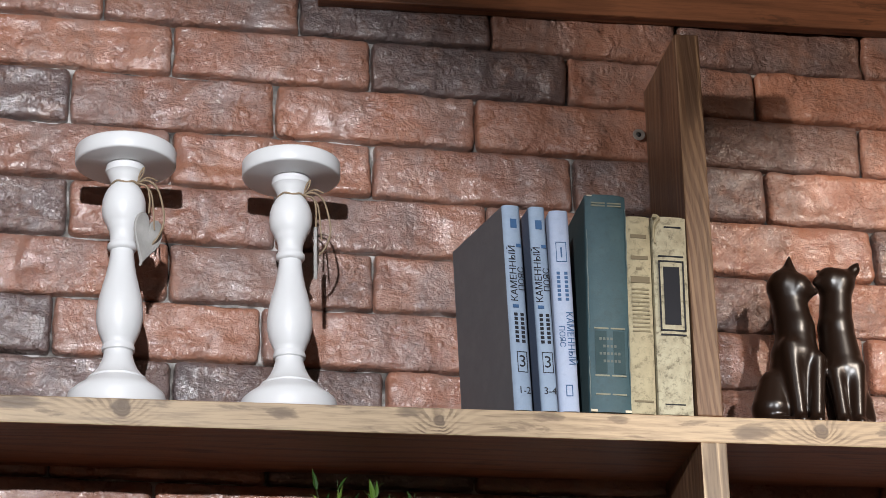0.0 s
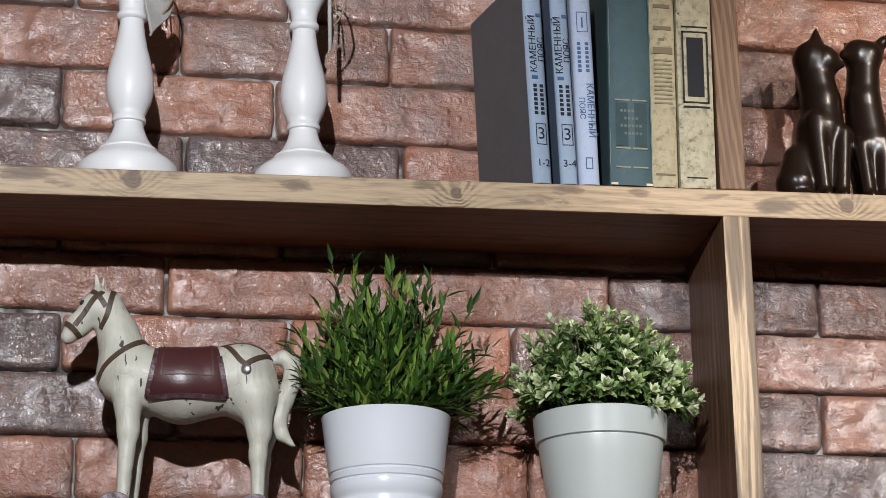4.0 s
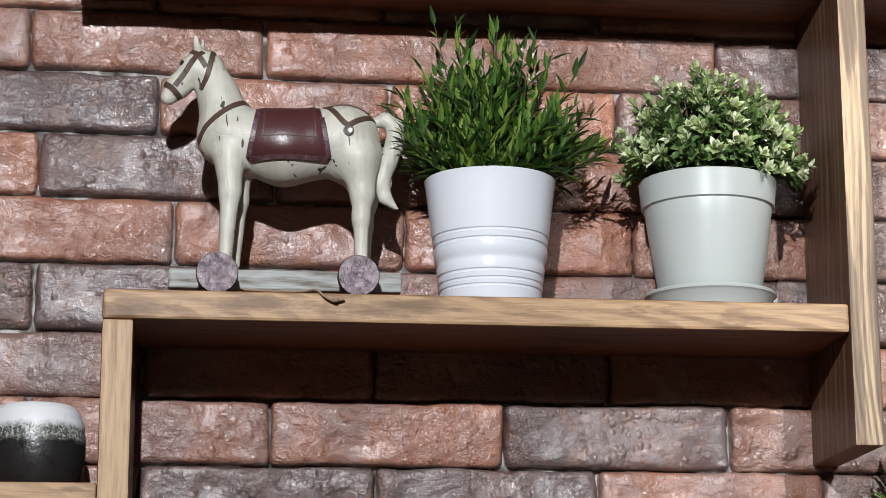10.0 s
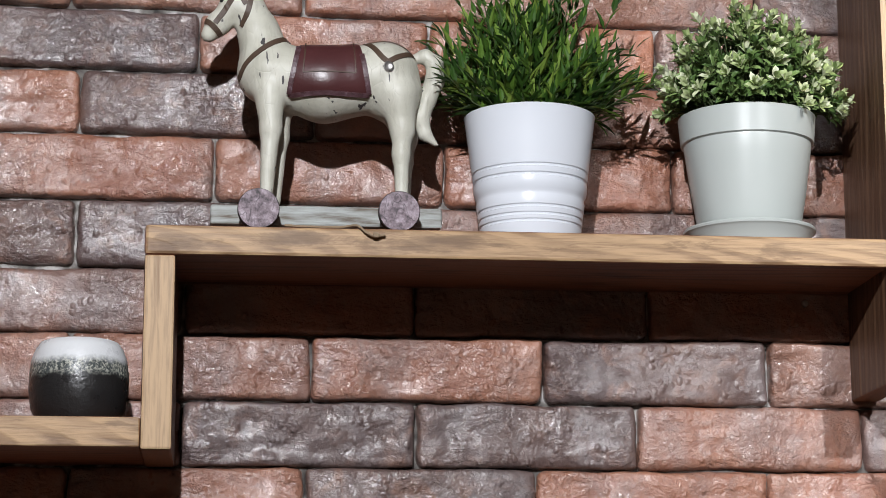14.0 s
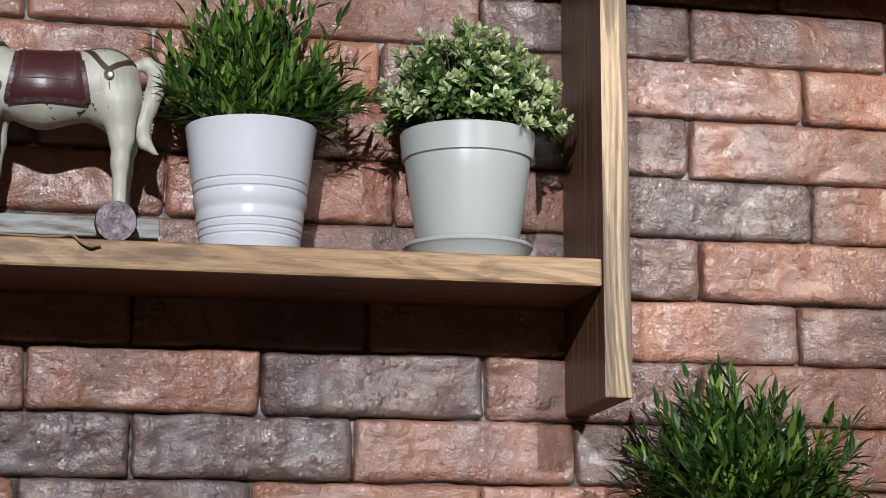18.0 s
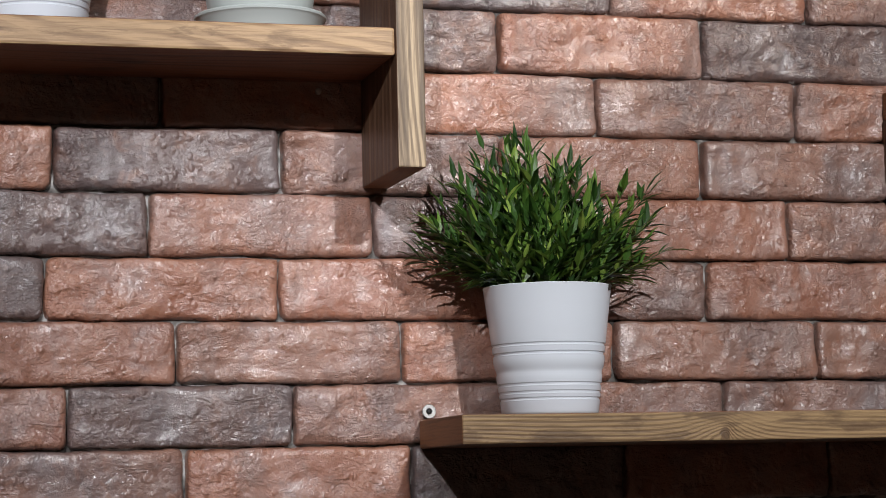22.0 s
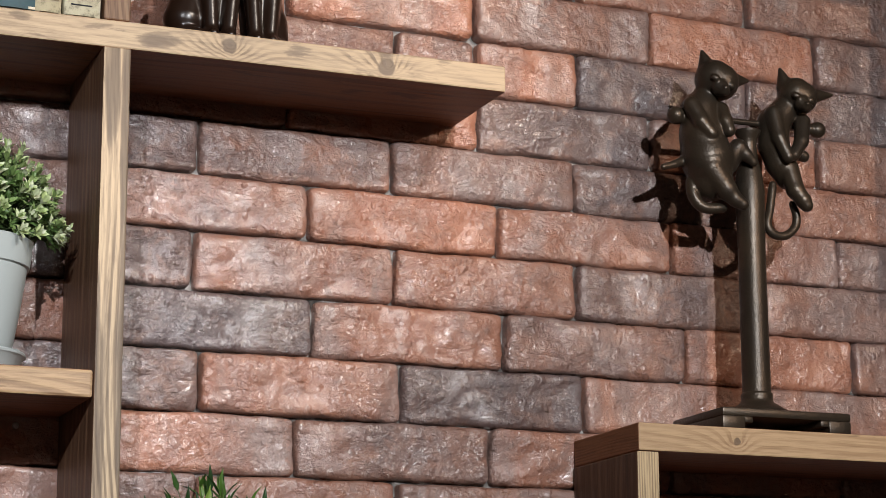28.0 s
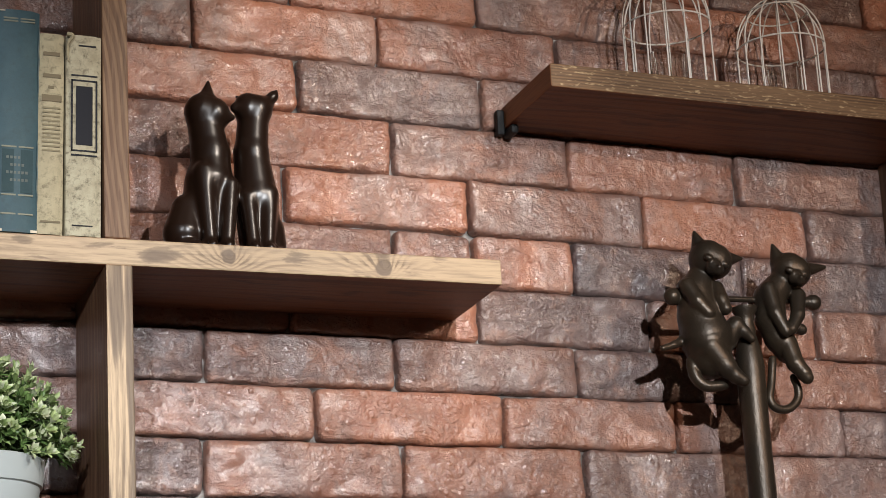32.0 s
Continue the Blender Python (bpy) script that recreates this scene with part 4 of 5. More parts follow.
def strap(points, width=0.0052, name="strap"):
    flat = [(p.x, p.y) for p in smooth_line([(a, b, 0) for a, b in points], 7)]
    hits = [onto(a, b) for a, b in flat]
    return part(name, band([a - 0.0004 * m for a, m in hits], [m for _, m in hits], width, 0.0014), STRAP, horse, "narrow brown leather strap")


strap([(166, 388), (190, 345), (245, 300), (300, 268), (332, 258)])
strap([(552, 274), (575, 300), (600, 335), (618, 352)])
strap([(622, 352), (650, 335), (690, 318), (715, 312)])
strap([(552, 272), (610, 270), (660, 285), (712, 308)], 0.003)
strap([(62, 200), (80, 215), (108, 243)])
strap([(92, 212), (120, 175), (150, 130), (176, 108)])
strap([(140, 100), (162, 122), (186, 158)])
strap([(208, 104), (200, 140), (190, 185), (172, 225)])
for (u, w), r, mat, name in (((621, 368), 0.0052, STEEL, "ring"), ((112, 138), 0.0026, BLACK_IRON, "eye")):
    at, normal = onto(u, w)
    bm = lathe([(0.0, -0.001), (r, -0.001), (r, 0.0008), (r * 0.75, 0.0016), (r * 0.5, 0.0008), (0.0, 0.0008)], 20)
    bmesh.ops.transform(bm, matrix=Matrix.Translation(at) @ normal.to_track_quat("Z", "Y").to_matrix().to_4x4(), verts=bm.verts)
    part(name, bm, mat, horse, "", True)


def saddle(shrink, lift, thick, material, name, parent):
    cu = [(355, 272), (532, 270), (565, 452), (316, 448)]
    mid = (442, 355)
    (ax, ay), (bx, by), (cx, cy), (dx, dy) = [(mid[0] + (a - mid[0]) * shrink, mid[1] + (b - mid[1]) * shrink) for a, b in cu]
    bm = bmesh.new()
    n, m = 16, 12
    lower, top = [], []
    for j in range(m + 1):
        for i in range(n + 1):
            s, t = i / n, j / m
            u = (ax * (1 - s) + bx * s) * (1 - t) + (dx * (1 - s) + cx * s) * t
            w = (ay * (1 - s) + by * s) * (1 - t) + (dy * (1 - s) + cy * s) * t + 5 * math.sin(math.pi * s) * (1 if t < 0.2 else 0.4)
            at, normal = onto(u, w)
            at = at + normal * lift
            lower.append(bm.verts.new(at))
            edge = min(s, 1 - s, t, 1 - t)
            top.append(bm.verts.new(at + normal * thick * (0.55 + 0.45 * min(1, edge * 8)) + Vector((0, -0.0004 * noise.noise(at * 160), 0))))
    k = n + 1
    for j in range(m):
        for i in range(n):
            a = j * k + i
            bm.faces.new((top[a], top[a + 1], top[a + k + 1], top[a + k]))
    rim = [i for i in range(n + 1)] + [j * k + n for j in range(1, m + 1)] + [m * k + i for i in range(n - 1, -1, -1)] + [j * k for j in range(m - 1, 0, -1)]
    for a, b in zip(rim, rim[1:] + rim[:1]):
        bm.faces.new((lower[a], lower[b], top[b], top[a]))
    bmesh.ops.recalc_face_normals(bm, faces=bm.faces)
    return part(name, bm, material, parent, "", True)


seat = saddle(1.0, -0.0005, 0.0034, LEATHER, "saddle", horse)
for a, b in (((370, 288), (362, 385)), ((362, 385), (520, 388)), ((520, 388), (516, 290))):
    pts = [(a[0] + (b[0] - a[0]) * i / 8, a[1] + (b[1] - a[1]) * i / 8) for i in range(9)]
    hits = [onto(*p) for p in pts]
    part("seam", band([p + 0.0030 * m for p, m in hits], [m for _, m in hits], 0.0011, 0.0006), STRAP, seat)

# saddle edge strips: scuffs, with the leather's lilac sheen painted in as pale colour
n = Nodes("scuff_sheen_maroon_leather")
v = n.coords()
scuff_glint = n.noise(v, 150, 5, 0.65)
SCUFF_SHEEN = n.done(n.ramp(scuff_glint, [(0.42, (0.05, 0.02, 0.022)), (0.60, (0.10, 0.055, 0.065)), (0.78, (0.28, 0.23, 0.26))]), 0.4, n.bump(scuff_glint, 0.6, 0.0012))
for a, b in (((322, 443), (560, 446)), ((348, 300), (319, 440)), ((540, 330), (562, 443))):
    pts = [(a[0] + (b[0] - a[0]) * i / 10, a[1] + (b[1] - a[1]) * i / 10) for i in range(11)]
    hits = [onto(*p) for p in pts]
    part("worn_edge", band([p + 0.0014 * m for p, m in hits], [m for _, m in hits], 0.0046, 0.0014), SCUFF_SHEEN, seat, "scuffed leather edge with painted lilac sheen")

for u in (225, 645):
    for y in (-0.128, -0.046):
        x = HX(u) + 0.002
        bm = lathe([(0.0, 0.0), (0.0172, 0.0), (0.0190, 0.0012), (0.0193, 0.004), (0.0193, 0.0105), (0.0186, 0.012), (0.0, 0.012)], 40)
        bmesh.ops.transform(bm, matrix=pose(x, y + 0.006, 0.0967, 90, 0, 0), verts=bm.verts)
        for f in bm.faces:
            f.material_index = 0 if abs(f.normal.y) > 0.7 else 1
        part("wheel", bm, [WHEEL, TYRE], horse, "purple-grey wooden wheel", True)
    bm = tube([(x, -0.124, 0.0967), (x, -0.046, 0.0967)], 0.0035, 10)
    part("axle", bm, TYRE, horse)
part("base_rail", box((HX(88), -0.100, 0.0885), (HX(790), -0.070, 0.1075), 0.002), WHITEWASH, horse, "whitewashed wooden base rail")
bm = tube(smooth_line([(-0.257, -0.133, 0.0815), (-0.238, -0.138, 0.0795), (-0.205, -0.1415, 0.079), (-0.192, -0.147, 0.0795), (-0.184, -0.1505, 0.073), (-0.176, -0.1515, 0.069), (-0.166, -0.1515, 0.0705)], 8), 0.0012, 7)
box((-0.1775, -0.1545, 0.0672), (-0.1715, -0.1495, 0.0722), 0.0015, bm)
part("pull_string", bm, TWINE, horse, "knotted jute pull string over the shelf edge", True)


# ---- plants in pots ----
def leaf_cloud(name, leaves, wide):
    """Folded pointed leaves: (foot, direction, up, length, width) each."""
    verts, faces = [], []
    for foot, way, up, length, width in leaves:
        side = way.cross(up).normalized()
        nor = side.cross(way).normalized()
        k = len(verts)
        a, b = (0.28, 0.62) if not wide else (0.35, 0.72)
        wa, wb = (0.5, 0.34) if not wide else (0.46, 0.48)
        verts += [foot, foot + way * length * a + side * width * wa + nor * width * 0.16, foot + way * length * a - nor * width * 0.06, foot + way * length * a - side * width * wa + nor * width * 0.16,
                  foot + way * length * b + side * width * wb + nor * width * 0.1, foot + way * length * b - nor * length * 0.02, foot + way * length * b - side * width * wb + nor * width * 0.1, foot + way * length - nor * length * 0.1]
        faces += [(k, k + 2, k + 1), (k, k + 3, k + 2), (k + 1, k + 2, k + 5, k + 4), (k + 2, k + 3, k + 6, k + 5), (k + 4, k + 5, k + 7), (k + 5, k + 6, k + 7)]
    me = bpy.data.meshes.new(name)
    me.from_pydata([tuple(v) for v in verts], [], faces)
    me.update()
    return me


def ribbed_pot(parent, h):
    profile = [(0.0, 0.0), (0.0445, 0.0), (0.0466, 0.0018)]
    wall_r = lambda f: 0.0468 + 0.0160 * f
    outer = [(0.03, 0.0)]
    for groove, wide, deep in ((0.125, 0.012, 0.0011), (0.175, 0.012, 0.0011), (0.236, 0.013, 0.0012), (0.335, 0.03, 0.0009), (0.472, 0.013, 0.0013), (0.540, 0.012, 0.0012)):
        outer += [(groove - wide, 0.0), (groove - wide * 0.4, -deep), (groove + wide * 0.4, -deep), (groove + wide, 0.0)]
    outer += [(0.40, 0.0007), (0.425, 0.0007), (0.60, 0.0), (0.80, 0.0), (0.98, 0.0), (0.994, 0.0003), (1.0, -0.0004)]
    profile += [(wall_r(f) + d, f * h) for f, d in sorted(outer)]
    profile += [(0.0600, h - 0.0005), (0.0585, h - 0.004), (0.055, h - 0.022), (0.0, h - 0.022)]
    pot = part("pot", lathe(profile, 72), WHITE_PLASTIC, parent, "glossy white pot with ribbed lower half", True)
    part("soil", lathe([(0.0, h - 0.016), (0.0555, h - 0.017), (0.0555, h - 0.0215), (0.0, h - 0.0215)], 30), SOIL, parent)
    return pot


def lance_plant(at, h, label, seed, reach, top, stems, lift, power, grow=1.0):
    rng = random.Random(seed)
    ob = thing("potted_plant", at, label, "potted plant", "potted plants")
    ribbed_pot(ob, h)
    leaves, twigs = [], bmesh.new()
    up = Vector((0, 0, 1))
    for k in range(stems):
        phi = rng.uniform(0, 2 * math.pi)
        lean = (rng.random() ** power) * 1.2
        out = Vector((math.cos(phi), math.sin(phi) * (0.75 if math.sin(phi) > 0 else 0.5), 0))
        foot = Vector((0, 0, h - 0.017)) + out * rng.uniform(0.004, 0.030) * (0.4 + lean)
        # the crown's outline: a dome with a pointed top
        length = top * reach / math.hypot(reach * math.cos(lean), top * math.sin(lean)) * rng.uniform(0.5, 1.0) * (1.07 if lean < 0.4 else 1.0)
        d0 = up * math.cos(lean * 0.85) + out * math.sin(lean * 0.85)
        d1 = up * math.cos(lean * 1.05) + out * math.sin(lean * 1.05)
        pts = [foot + d0 * length * t * (1 - t / 2) + d1 * length * t * t / 2 for t in (i / 7 for i in range(8))]
        for p in pts:
            p.y = min(p.y, -at[1] - 0.008)
            if math.hypot(p.x, p.y) > 0.045:
                p.z = max(p.z, h + 0.005 - max(0.0, math.hypot(p.x, p.y) - 0.068) * lift)
        tube(pts, lambda t: 0.0009 * (1 - 0.6 * t), 4, twigs)
        count = rng.randint(11, 15)
        for i in range(count):
            t = 0.22 + 0.78 * i / (count - 1)
            q = t * 7
            a, b = pts[min(6, int(q))], pts[min(7, int(q) + 1)]
            foot_at, way = a.lerp(b, q - int(q)), (b - a).normalized()
            side = way.orthogonal().normalized()
            side.rotate(Matrix.Rotation(i * 2.4 + rng.uniform(-0.6, 0.6), 3, way))
            ang = rng.uniform(0.3, 1.0) if i < count - 1 else 0.05
            d = (way * math.cos(ang) + side * math.sin(ang) + up * 0.12).normalized()
            size = grow * rng.uniform(0.018, 0.033) * (0.75 + 0.25 * math.sin(math.pi * t))
            tip = foot_at + d * size
            if tip.y > -at[1] - 0.004:
                d.y = -abs(d.y)
            if tip.z < h + 0.003 and math.hypot(tip.x, tip.y) < 0.072:
                d.z = abs(d.z) + 0.25
                d.normalize()
            if any(p.z < h + 0.002 and 0.050 < math.hypot(p.x, p.y) < 0.070 for p in (foot_at + d * size * k / 4 for k in range(5))):
                continue
            leaves.append((foot_at, d, up if abs(d.z) < 0.9 else Vector((0, -1, 0)), size, size * rng.uniform(0.18, 0.27)))
    tagged(part("stalk_mass", twigs, STEM, ob, "thin green stems"), kind="stuff")
    tagged(linked("foliage", leaf_cloud("foliage", leaves, False), LANCE, ob, "narrow glossy green leaves"), kind="stuff")
    return ob


lance_plant((-0.023, -0.081, 0.0773), 0.1245, "tall bushy artificial plant in a white ribbed pot by toy horse", 11, 0.108, 0.177, 230, 0.3, 0.8)
wide_plant = lance_plant((0.4695, -0.081, -0.2876), 0.1255, "wide bushy artificial plant in a white ribbed pot, low shelf", 5, 0.130, 0.162, 200, 0.5, 0.75, 1.2)


bm = box((-0.0016, -0.0012, -0.0060), (0.0014, 0.003, 0.0004), 0.0005)
bmesh.ops.transform(bm, matrix=pose(0.0521, -0.0358, 0.1255, 0, 0, 55.5), verts=bm.verts)
part("rim_notch", bm, SOIL, next(c for c in wide_plant.children if c.name.startswith("pot")), "small dark notch in the rim")


def oval_plant(at):
    rng = random.Random(21)
    ob = thing("potted_plant", at, "artificial boxwood with pale leaf tips in a cream pot", "potted plant", "potted plants")
    part("saucer", lathe([(0.0, 0.0), (0.054, 0.0), (0.0555, 0.002), (0.0600, 0.0135), (0.0630, 0.0155), (0.0635, 0.0175), (0.0622, 0.0190), (0.0600, 0.0185), (0.056, 0.010), (0.0, 0.009)], 72), CREAM_PLASTIC, ob, "cream saucer", True)
    part("pot", lathe([(0.0, 0.0095), (0.044, 0.0095), (0.0470, 0.012), (0.0505, 0.028), (0.0550, 0.055), (0.0592, 0.085), (0.0612, 0.1005), (0.0612, 0.1018), (0.0640, 0.1030), (0.0660, 0.1268), (0.0662, 0.1285),
                       (0.0652, 0.1295), (0.0625, 0.1295), (0.0615, 0.128), (0.058, 0.108), (0.0, 0.108)], 72), CREAM_PLASTIC, ob, "cream plastic flower pot", True)
    part("soil", lathe([(0.0, 0.114), (0.0585, 0.113), (0.0585, 0.1085), (0.0, 0.1085)], 30), SOIL, ob)
    leaves, tips, twigs = [], [], bmesh.new()
    heart_at = Vector((0.004, 0, 0.137))
    for k in range(430):
        phi = rng.uniform(0, 2 * math.pi)
        rise = rng.uniform(-0.06, 1.0)
        flat = math.sqrt(max(0.0, 1 - rise * rise))
        out = Vector((math.cos(phi) * flat, math.sin(phi) * flat, rise))
        depth = rng.uniform(0.84, 1.04) * (1.06 if rng.random() < 0.08 else 1.0) if k % 5 < 3 else rng.uniform(0.5, 0.85)
        at_tip = heart_at + Vector((out.x * 0.089, out.y * 0.068, out.z * 0.098)) * depth
        at_tip += Vector([rng.uniform(-0.004, 0.004) for _ in range(3)])
        at_tip.y = min(at_tip.y, -at[1] - 0.014)
        if math.hypot(at_tip.x, at_tip.y) < 0.072:
            at_tip.z = max(at_tip.z, 0.145)
        root = Vector((out.x * 0.03, out.y * 0.03, 0.113))
        bend = root.lerp(at_tip, 0.5) + Vector((0, 0, 0.012))
        stalk = smooth_line([root, bend, at_tip], 3)
        tube(stalk, 0.0006, 4, twigs)
        way = (stalk[-1] - stalk[-2]).normalized() * 0.5 + out * 0.6 + Vector((rng.uniform(-0.3, 0.3), rng.uniform(-0.5, 0.1), 0.35 + rng.uniform(-0.3, 0.3)))
        way.normalize()
        pale = k % 5 < 3 and rng.random() < 0.9
        base = way.orthogonal().normalized()
        for ring_no, (count, ang, size, back) in enumerate(((3, 0.3, 0.0105, 0.0), (4, 0.75, 0.0128, 0.003), (4, 1.1, 0.012, 0.010))):
            for i in range(count):
                side = base.copy()
                side.rotate(Matrix.Rotation(2 * math.pi * (i + 0.5 * ring_no) / count + rng.uniform(-0.3, 0.3), 3, way))
                a = ang + rng.uniform(-0.18, 0.18)
                d = (way * math.cos(a) + side * math.sin(a)).normalized()
                foot_at = at_tip - way * back
                length = size * rng.uniform(0.8, 1.15)
                tip = foot_at + d * length
                if tip.y > -at[1] - 0.003:
                    d.y = -abs(d.y)
                if tip.z < 0.134 and math.hypot(tip.x, tip.y) < 0.073:
                    d.z = abs(d.z) + 0.2
                    d.normalize()
                (tips if pale and ring_no < 2 else leaves).append((foot_at, d, way if abs(d.dot(way)) < 0.95 else base, length, length * rng.uniform(0.36, 0.5)))
    tagged(part("stalk_mass", twigs, STEM, ob, "thin green stems"), kind="stuff")
    tagged(linked("foliage", leaf_cloud("foliage", leaves, True), OVAL, ob, "small oval green leaves"), kind="stuff")
    tagged(linked("pale_foliage", leaf_cloud("pale_foliage", tips, True), OVAL_TIP, ob, "pale whitish leaf rosettes"), kind="stuff")


oval_plant((0.189, -0.080, 0.0773))

# ---- glazed jars ----
def glaze(name, low, high):
    n = Nodes(name)
    v = n.coords()
    z = n.node("ShaderNodeSeparateXYZ", 2, Vector=v)
    wob = n.math("ADD", z, n.math("MULTIPLY", n.math("SUBTRACT", n.noise(v, 90, 4), 0.5), 0.010))
    t = n.math("DIVIDE", n.math("SUBTRACT", wob, low), high - low)
    speck = n.ramp(n.noise(v, 420, 4), [(0.45, (0.05, 0.06, 0.06)), (0.62, (0.42, 0.42, 0.36))])
    col = n.mix(n.ramp(t, [(0.0, 0.0), (0.25, 1.0)]), (0.016, 0.015, 0.015), speck)
    col = n.mix(n.ramp(t, [(0.55, 0.0), (0.85, 1.0)]), col, (0.66, 0.67, 0.68))
    return n.done(col, n.ramp(n.noise(v, 60, 3), [(0.3, 0.22), (0.7, 0.45)]), n.bump(n.noise(v, 260, 4), 0.4, 0.0012))


def jar(at, r, h, label):
    ob = thing("candle_jar", at, label, "jar", "glazed jars")
    k = h / 0.077
    part("body", lathe([(0.0, 0.0), (r * 0.78, 0.0), (r * 0.84, 0.003 * k), (r * 0.95, 0.014 * k), (r, 0.030 * k), (r * 0.995, 0.046 * k), (r * 0.955, 0.060 * k), (r * 0.87, 0.070 * k), (r * 0.78, 0.0755 * k), (r * 0.70, 0.077 * k),
                        (r * 0.64, 0.0755 * k), (r * 0.60, 0.066 * k), (r * 0.72, 0.03 * k), (0.0, 0.02 * k)], 64), glaze("jar_glaze", 0.040 * k, 0.063 * k), ob, "black glaze running up to white", True)
    part("wax", lathe([(0.0, 0.055 * k), (r * 0.61, 0.054 * k), (r * 0.6, 0.045 * k), (0.0, 0.045 * k)], 40), worn("white_wax", (0.75, 0.73, 0.68), 0.5), ob, "white candle wax")
    return ob


jar((-0.442, -0.082, -0.0979), 0.0455, 0.0765, "squat black jar with white speckled top on the low board")
jar((1.001, -0.085, -0.2876), 0.0525, 0.0765, "squat black jar with white speckled top in the box shelf")


# ---- bird cage candle holders ----
def bird_cage(at, r, straight, height, label):
    ob = thing("bird_cage", at, label, "bird cage", "bird cages on the shelf")
    part("base", lathe([(0.0, 0.0), (r + 0.002, 0.0), (r + 0.003, 0.002), (r + 0.002, 0.004), (0.0, 0.005)], 48), WIRE, ob, "round white base", True)
    dome = lambda t: (r * math.cos(t * 1.46), straight + (height - straight) * math.sin(t * 1.46))
    wires = 14
    for i in range(wires):
        a = 2 * math.pi * (i + 0.35) / wires
        line = [(r, 0.003), (r, straight * 0.5), (r, straight)] + [dome(j / 8) for j in range(1, 9)]
        part("wire", tube([(q * math.cos(a), q * math.sin(a), z) for q, z in line], 0.00105, 6), WIRE, ob, "", True)
    for q, z in ((r, 0.006), (r * 1.0, straight), dome(0.55), dome(1.0)):
        part("hoop", tube([(q * math.cos(a), q * math.sin(a), z) for a in (2 * math.pi * i / 40 for i in range(41))], 0.0011, 6), WIRE, ob, "", True)
    part("finial", tube([(0.007 * math.cos(a), 0, height + 0.007 + 0.007 * math.sin(a)) for a in (2 * math.pi * i / 20 for i in range(21))], 0.001, 6), WIRE, ob, "", True)
    glass = part("glass_cup", lathe([(0.0, 0.0055), (0.019, 0.0055), (0.021, 0.045), (0.0218, 0.060), (0.0205, 0.060), (0.0195, 0.045), (0.0178, 0.008), (0.0, 0.008)], 40), GLASS, ob, "clear glass candle cup", True)
    return ob


bird_cage((1.000, -0.076, 0.6582), 0.0525, 0.092, 0.165, "white wire bird cage with a glass candle cup")
bird_cage((1.152, -0.076, 0.6558), 0.0535, 0.080, 0.145, "low white wire bird cage with a glass candle cup")


# ---- the bricks of the wall ----
def brick(x0, x1, z0, z1, tilt, tone, seed):
    """A rustic brick with rounded uneven edges, chipped corners, dents and, on some, flaked layers and long cracks."""
    w, h = x1 - x0, z1 - z0
    edge = [0.0, 0.0009, 0.0021, 0.0042, 0.0078]
    fill = lambda length, step: [0.012 + (length - 0.024) * i / max(2, int((length - 0.024) / step)) for i in range(max(2, int((length - 0.024) / step)) + 1)]
    cols = edge + fill(w, 0.0056) + [w - e for e in edge[::-1]]
    rows = edge + fill(h, 0.0050) + [h - e for e in edge[::-1]]
    depths = dict(zip(edge, (0.0165, 0.0060, 0.0026, 0.0009, 0.0002)))
    shift = Vector((seed * 0.37, seed * 0.11, seed * 0.23))
    proud = 0.0045 * noise.noise(shift * 3.1)
    flaky = max(0.0, 1.6 * noise.noise(shift * 5.7 + Vector((3, 1, 7))) + 0.35)
    lean_x, lean_z = 0.016 * noise.noise(shift * 4.3), 0.05 * noise.noise(shift * 7.9)
    round_at = [0.005 + 0.008 * abs(noise.noise(shift * 2.3 + Vector((k * 5.1, 0, 0)))) for k in range(4)]
    verts = []
    for q in rows:
        for p in cols:
            ex, ez = min(p, w - p), min(q, h - q)
            x, z = p, q
            r = round_at[(p > w / 2) + 2 * (q > h / 2)]
            if ex < r and ez < r:
                k = math.hypot(r - ex, r - ez)
                m = max(r - ex, r - ez)
                if k > 1e-6:
                    x += (r - ex) * (1 - m / k) * (1 if p < w / 2 else -1)
                    z += (r - ez) * (1 - m / k) * (1 if q < h / 2 else -1)
            at = Vector((x, 0, z)) + shift
            e = min(ex, ez)
            y = next((d for a, d in depths.items() if e < a + 0.0003), 0.0) + proud
            y += 0.0036 * noise.noise(at * 22) + 0.0017 * noise.noise(at * 62) + 0.0008 * noise.noise(at * 150)
            y += lean_x * (x - w / 2) + lean_z * (z - h / 2)
            layer = noise.noise(Vector((at.x * 16, 4.0, at.z * 44))) + 0.35 * noise.noise(at * 70)
            y += flaky * 0.0022 * max(0.0, min(1.0, (layer - 0.05) * 9))
            crack = abs(noise.noise(Vector((at.x * 9, 11.0, at.z * 38))))
            y += flaky * 0.0026 * max(0.0, 1 - crack / 0.07)
            soft = 1.0 if e < 0.009 else 0.3
            x += soft * (0.0024 * noise.noise(at * 24 + Vector((9, 0, 0))) + 0.0011 * noise.noise(at * 80))
            z += soft * (0.0021 * noise.noise(at * 17 + Vector((0, 9, 0))) + 0.0010 * noise.noise(at * 75))
            verts.append((x0 + x, min(y, 0.0165), z0 + z + tilt * (x0 + x - 0.3)))
    k = len(cols)
    faces = [(j * k + i, j * k + i + 1, (j + 1) * k + i + 1, (j + 1) * k + i) for j in range(len(rows) - 1) for i in range(k - 1)]
    me = bpy.data.meshes.new("brick")
    me.from_pydata(verts, [], faces)
    me.update()
    ob = linked("brick", me, BRICKS[tone], wall)
    for p in me.polygons:
        p.use_smooth = True
    return ob


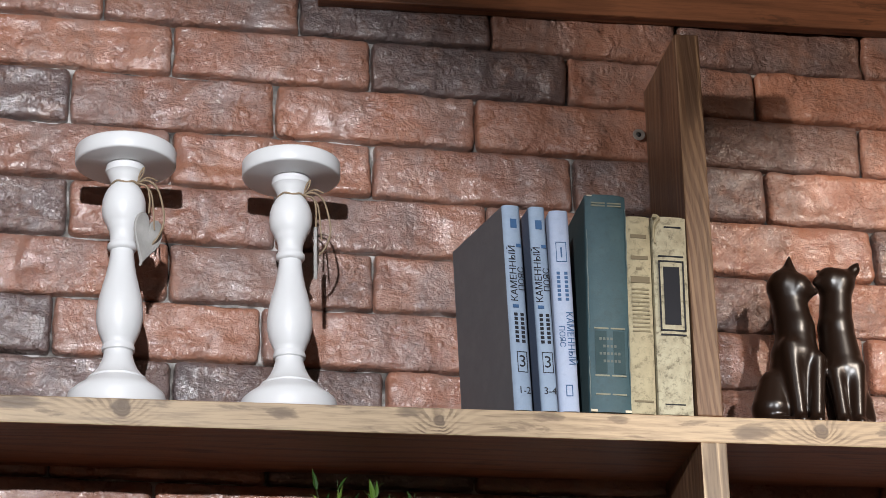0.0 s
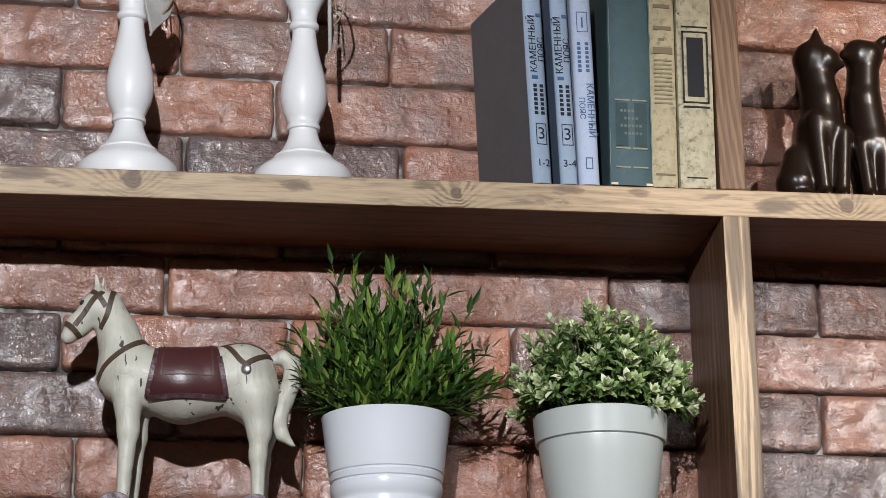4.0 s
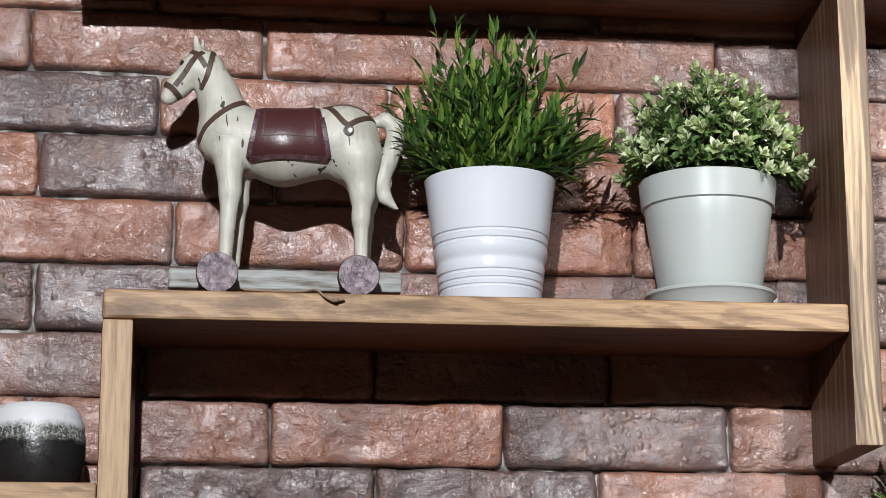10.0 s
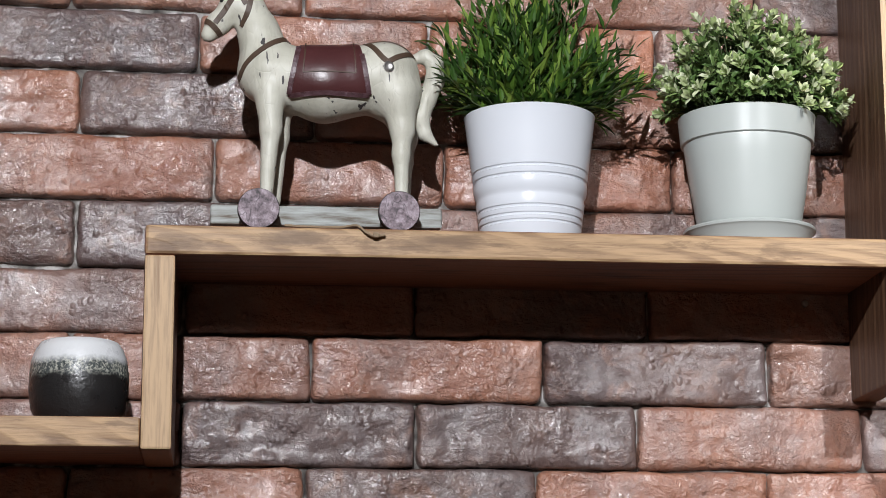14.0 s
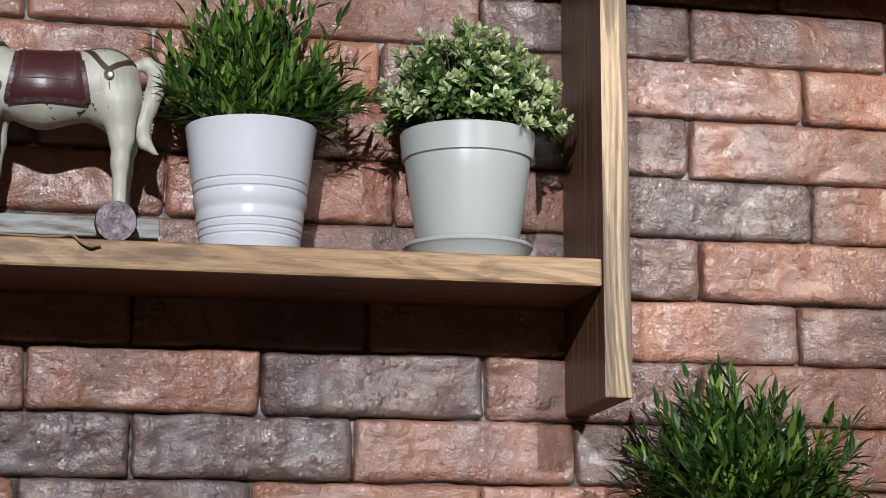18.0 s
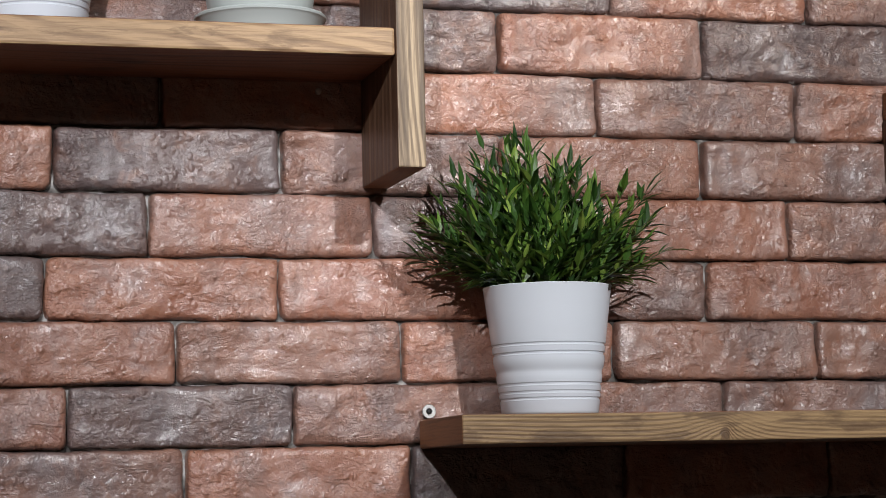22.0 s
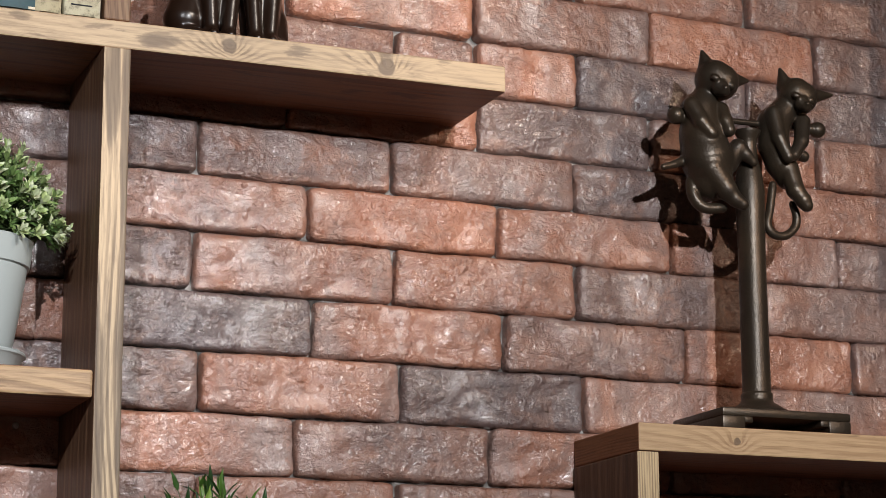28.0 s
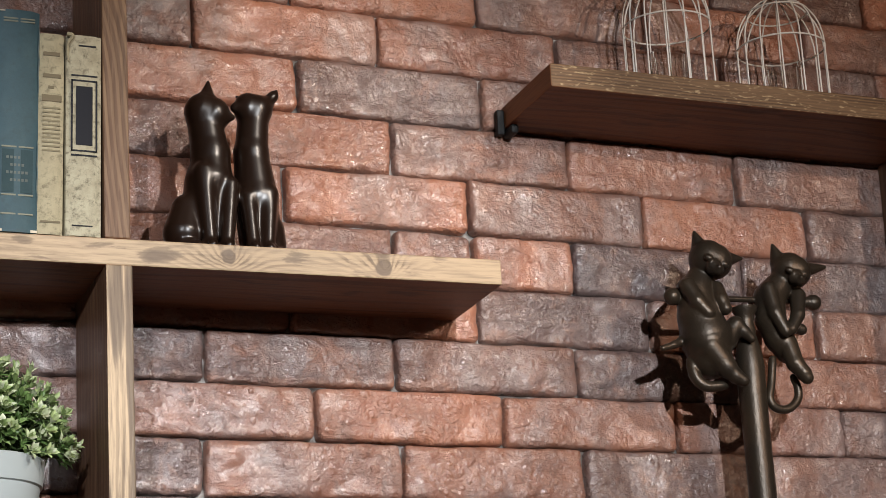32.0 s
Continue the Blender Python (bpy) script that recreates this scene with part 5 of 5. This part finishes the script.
CENTRES = {-7: -0.404, -6: -0.342, -5: -0.2805, -4: -0.2195, -3: -0.1562, -2: -0.0942, -1: -0.0290, 0: 0.0335, 1: 0.0985, 2: 0.1635, 3: 0.2275, 4: 0.2915, 5: 0.3500, 6: 0.414, 7: 0.479, 8: 0.544,
           9: 0.6110, 10: 0.6775, 11: 0.7440, 12: 0.8090, 13: 0.8730, 14: 0.9340, 15: 0.997, 16: 1.06}


def course(k, tones, *joints):
    """One course of bricks: its tone letters run from the brick before the first joint to the one after the last."""
    mid = lambda a, b: (CENTRES[a] + CENTRES[b]) / 2
    z0, z1 = mid(k - 1, k) + 0.0004, mid(k, k + 1) - 0.0004
    xs = [joints[0] - 0.225, *joints, joints[-1] + 0.222]
    while xs[0] > -0.72:
        xs.insert(0, xs[0] - 0.226)
        tones = "rmdr"[len(tones) % 4] + tones
    while xs[-1] < 1.36:
        xs.append(xs[-1] + 0.219)
        tones += "rmrd"[len(tones) % 4]
    for i, (a, b) in enumerate(zip(xs, xs[1:])):
        brick(a + 0.0006, b - 0.0006, z0 - 0.0001, z1 + 0.0001, -0.0022 * max(k, 0), tones[i], k * 17.3 + i * 3.7)


course(-6, "rmrdrm", -0.10, 0.126, 0.352, 0.575, 0.80)
course(-5, "rdmmmr", 0.013, 0.233, 0.460, 0.686, 0.905)
course(-4, "drmrmmr", -0.108, 0.118, 0.344, 0.569, 0.793, 1.015)
course(-3, "rdrrmrr", -0.231, -0.008, 0.221, 0.446, 0.671, 0.890)
course(-2, "rddrmrmr", -0.350, -0.125, 0.092, 0.317, 0.540, 0.765, 0.983)
course(-1, "rrrdmrmr", -0.456, -0.227, 0.0, 0.224, 0.451, 0.670, 0.890)
course(0, "mrmrrmrr", -0.350, -0.126, 0.105, 0.330, 0.556, 0.779, 1.0)
course(1, "ddrmdrdr", -0.455, -0.230, -0.005, 0.222, 0.452, 0.676, 0.893)
course(2, "rrrrdrmr", -0.323, -0.097, 0.132, 0.350, 0.575, 0.798, 1.022)
course(3, "rdmrdrrd", -0.455, -0.225, 0.0, 0.220, 0.443, 0.668, 0.887)
course(4, "drrmrrrr", -0.340, -0.112, 0.118, 0.345, 0.569, 0.792, 1.007)
course(5, "mrrrdmmdr", -0.468, -0.237, -0.005, 0.222, 0.447, 0.665, 0.886, 1.105)
course(6, "rrmrrrdr", -0.345, -0.12, 0.10, 0.325, 0.545, 0.769, 0.985)
course(7, "dddrrmmrd", -0.221, -0.110, 0.005, 0.225, 0.450, 0.670, 0.766, 0.891)
course(8, "drrmrrmr", -0.349, -0.129, 0.095, 0.320, 0.543, 0.765, 0.986)
course(9, "rrmrmrmr", -0.455, -0.228, -0.008, 0.215, 0.440, 0.674, 0.895)
course(10, "drrmrdmr", -0.339, -0.115, 0.118, 0.340, 0.563, 0.789, 1.010)
course(11, "rrrrmrrm", -0.455, -0.230, -0.008, 0.219, 0.442, 0.664, 0.890)
course(12, "drrrmrmr", -0.342, -0.117, 0.109, 0.335, 0.559, 0.790, 1.01)
course(13, "rrdrrmr", -0.232, -0.009, 0.217, 0.439, 0.660, 0.885)
course(14, "rrdrmrm", -0.310, -0.090, 0.129, 0.350, 0.572, 0.795)
course(15, "rmrdrm", -0.205, 0.02, 0.24, 0.46, 0.68)
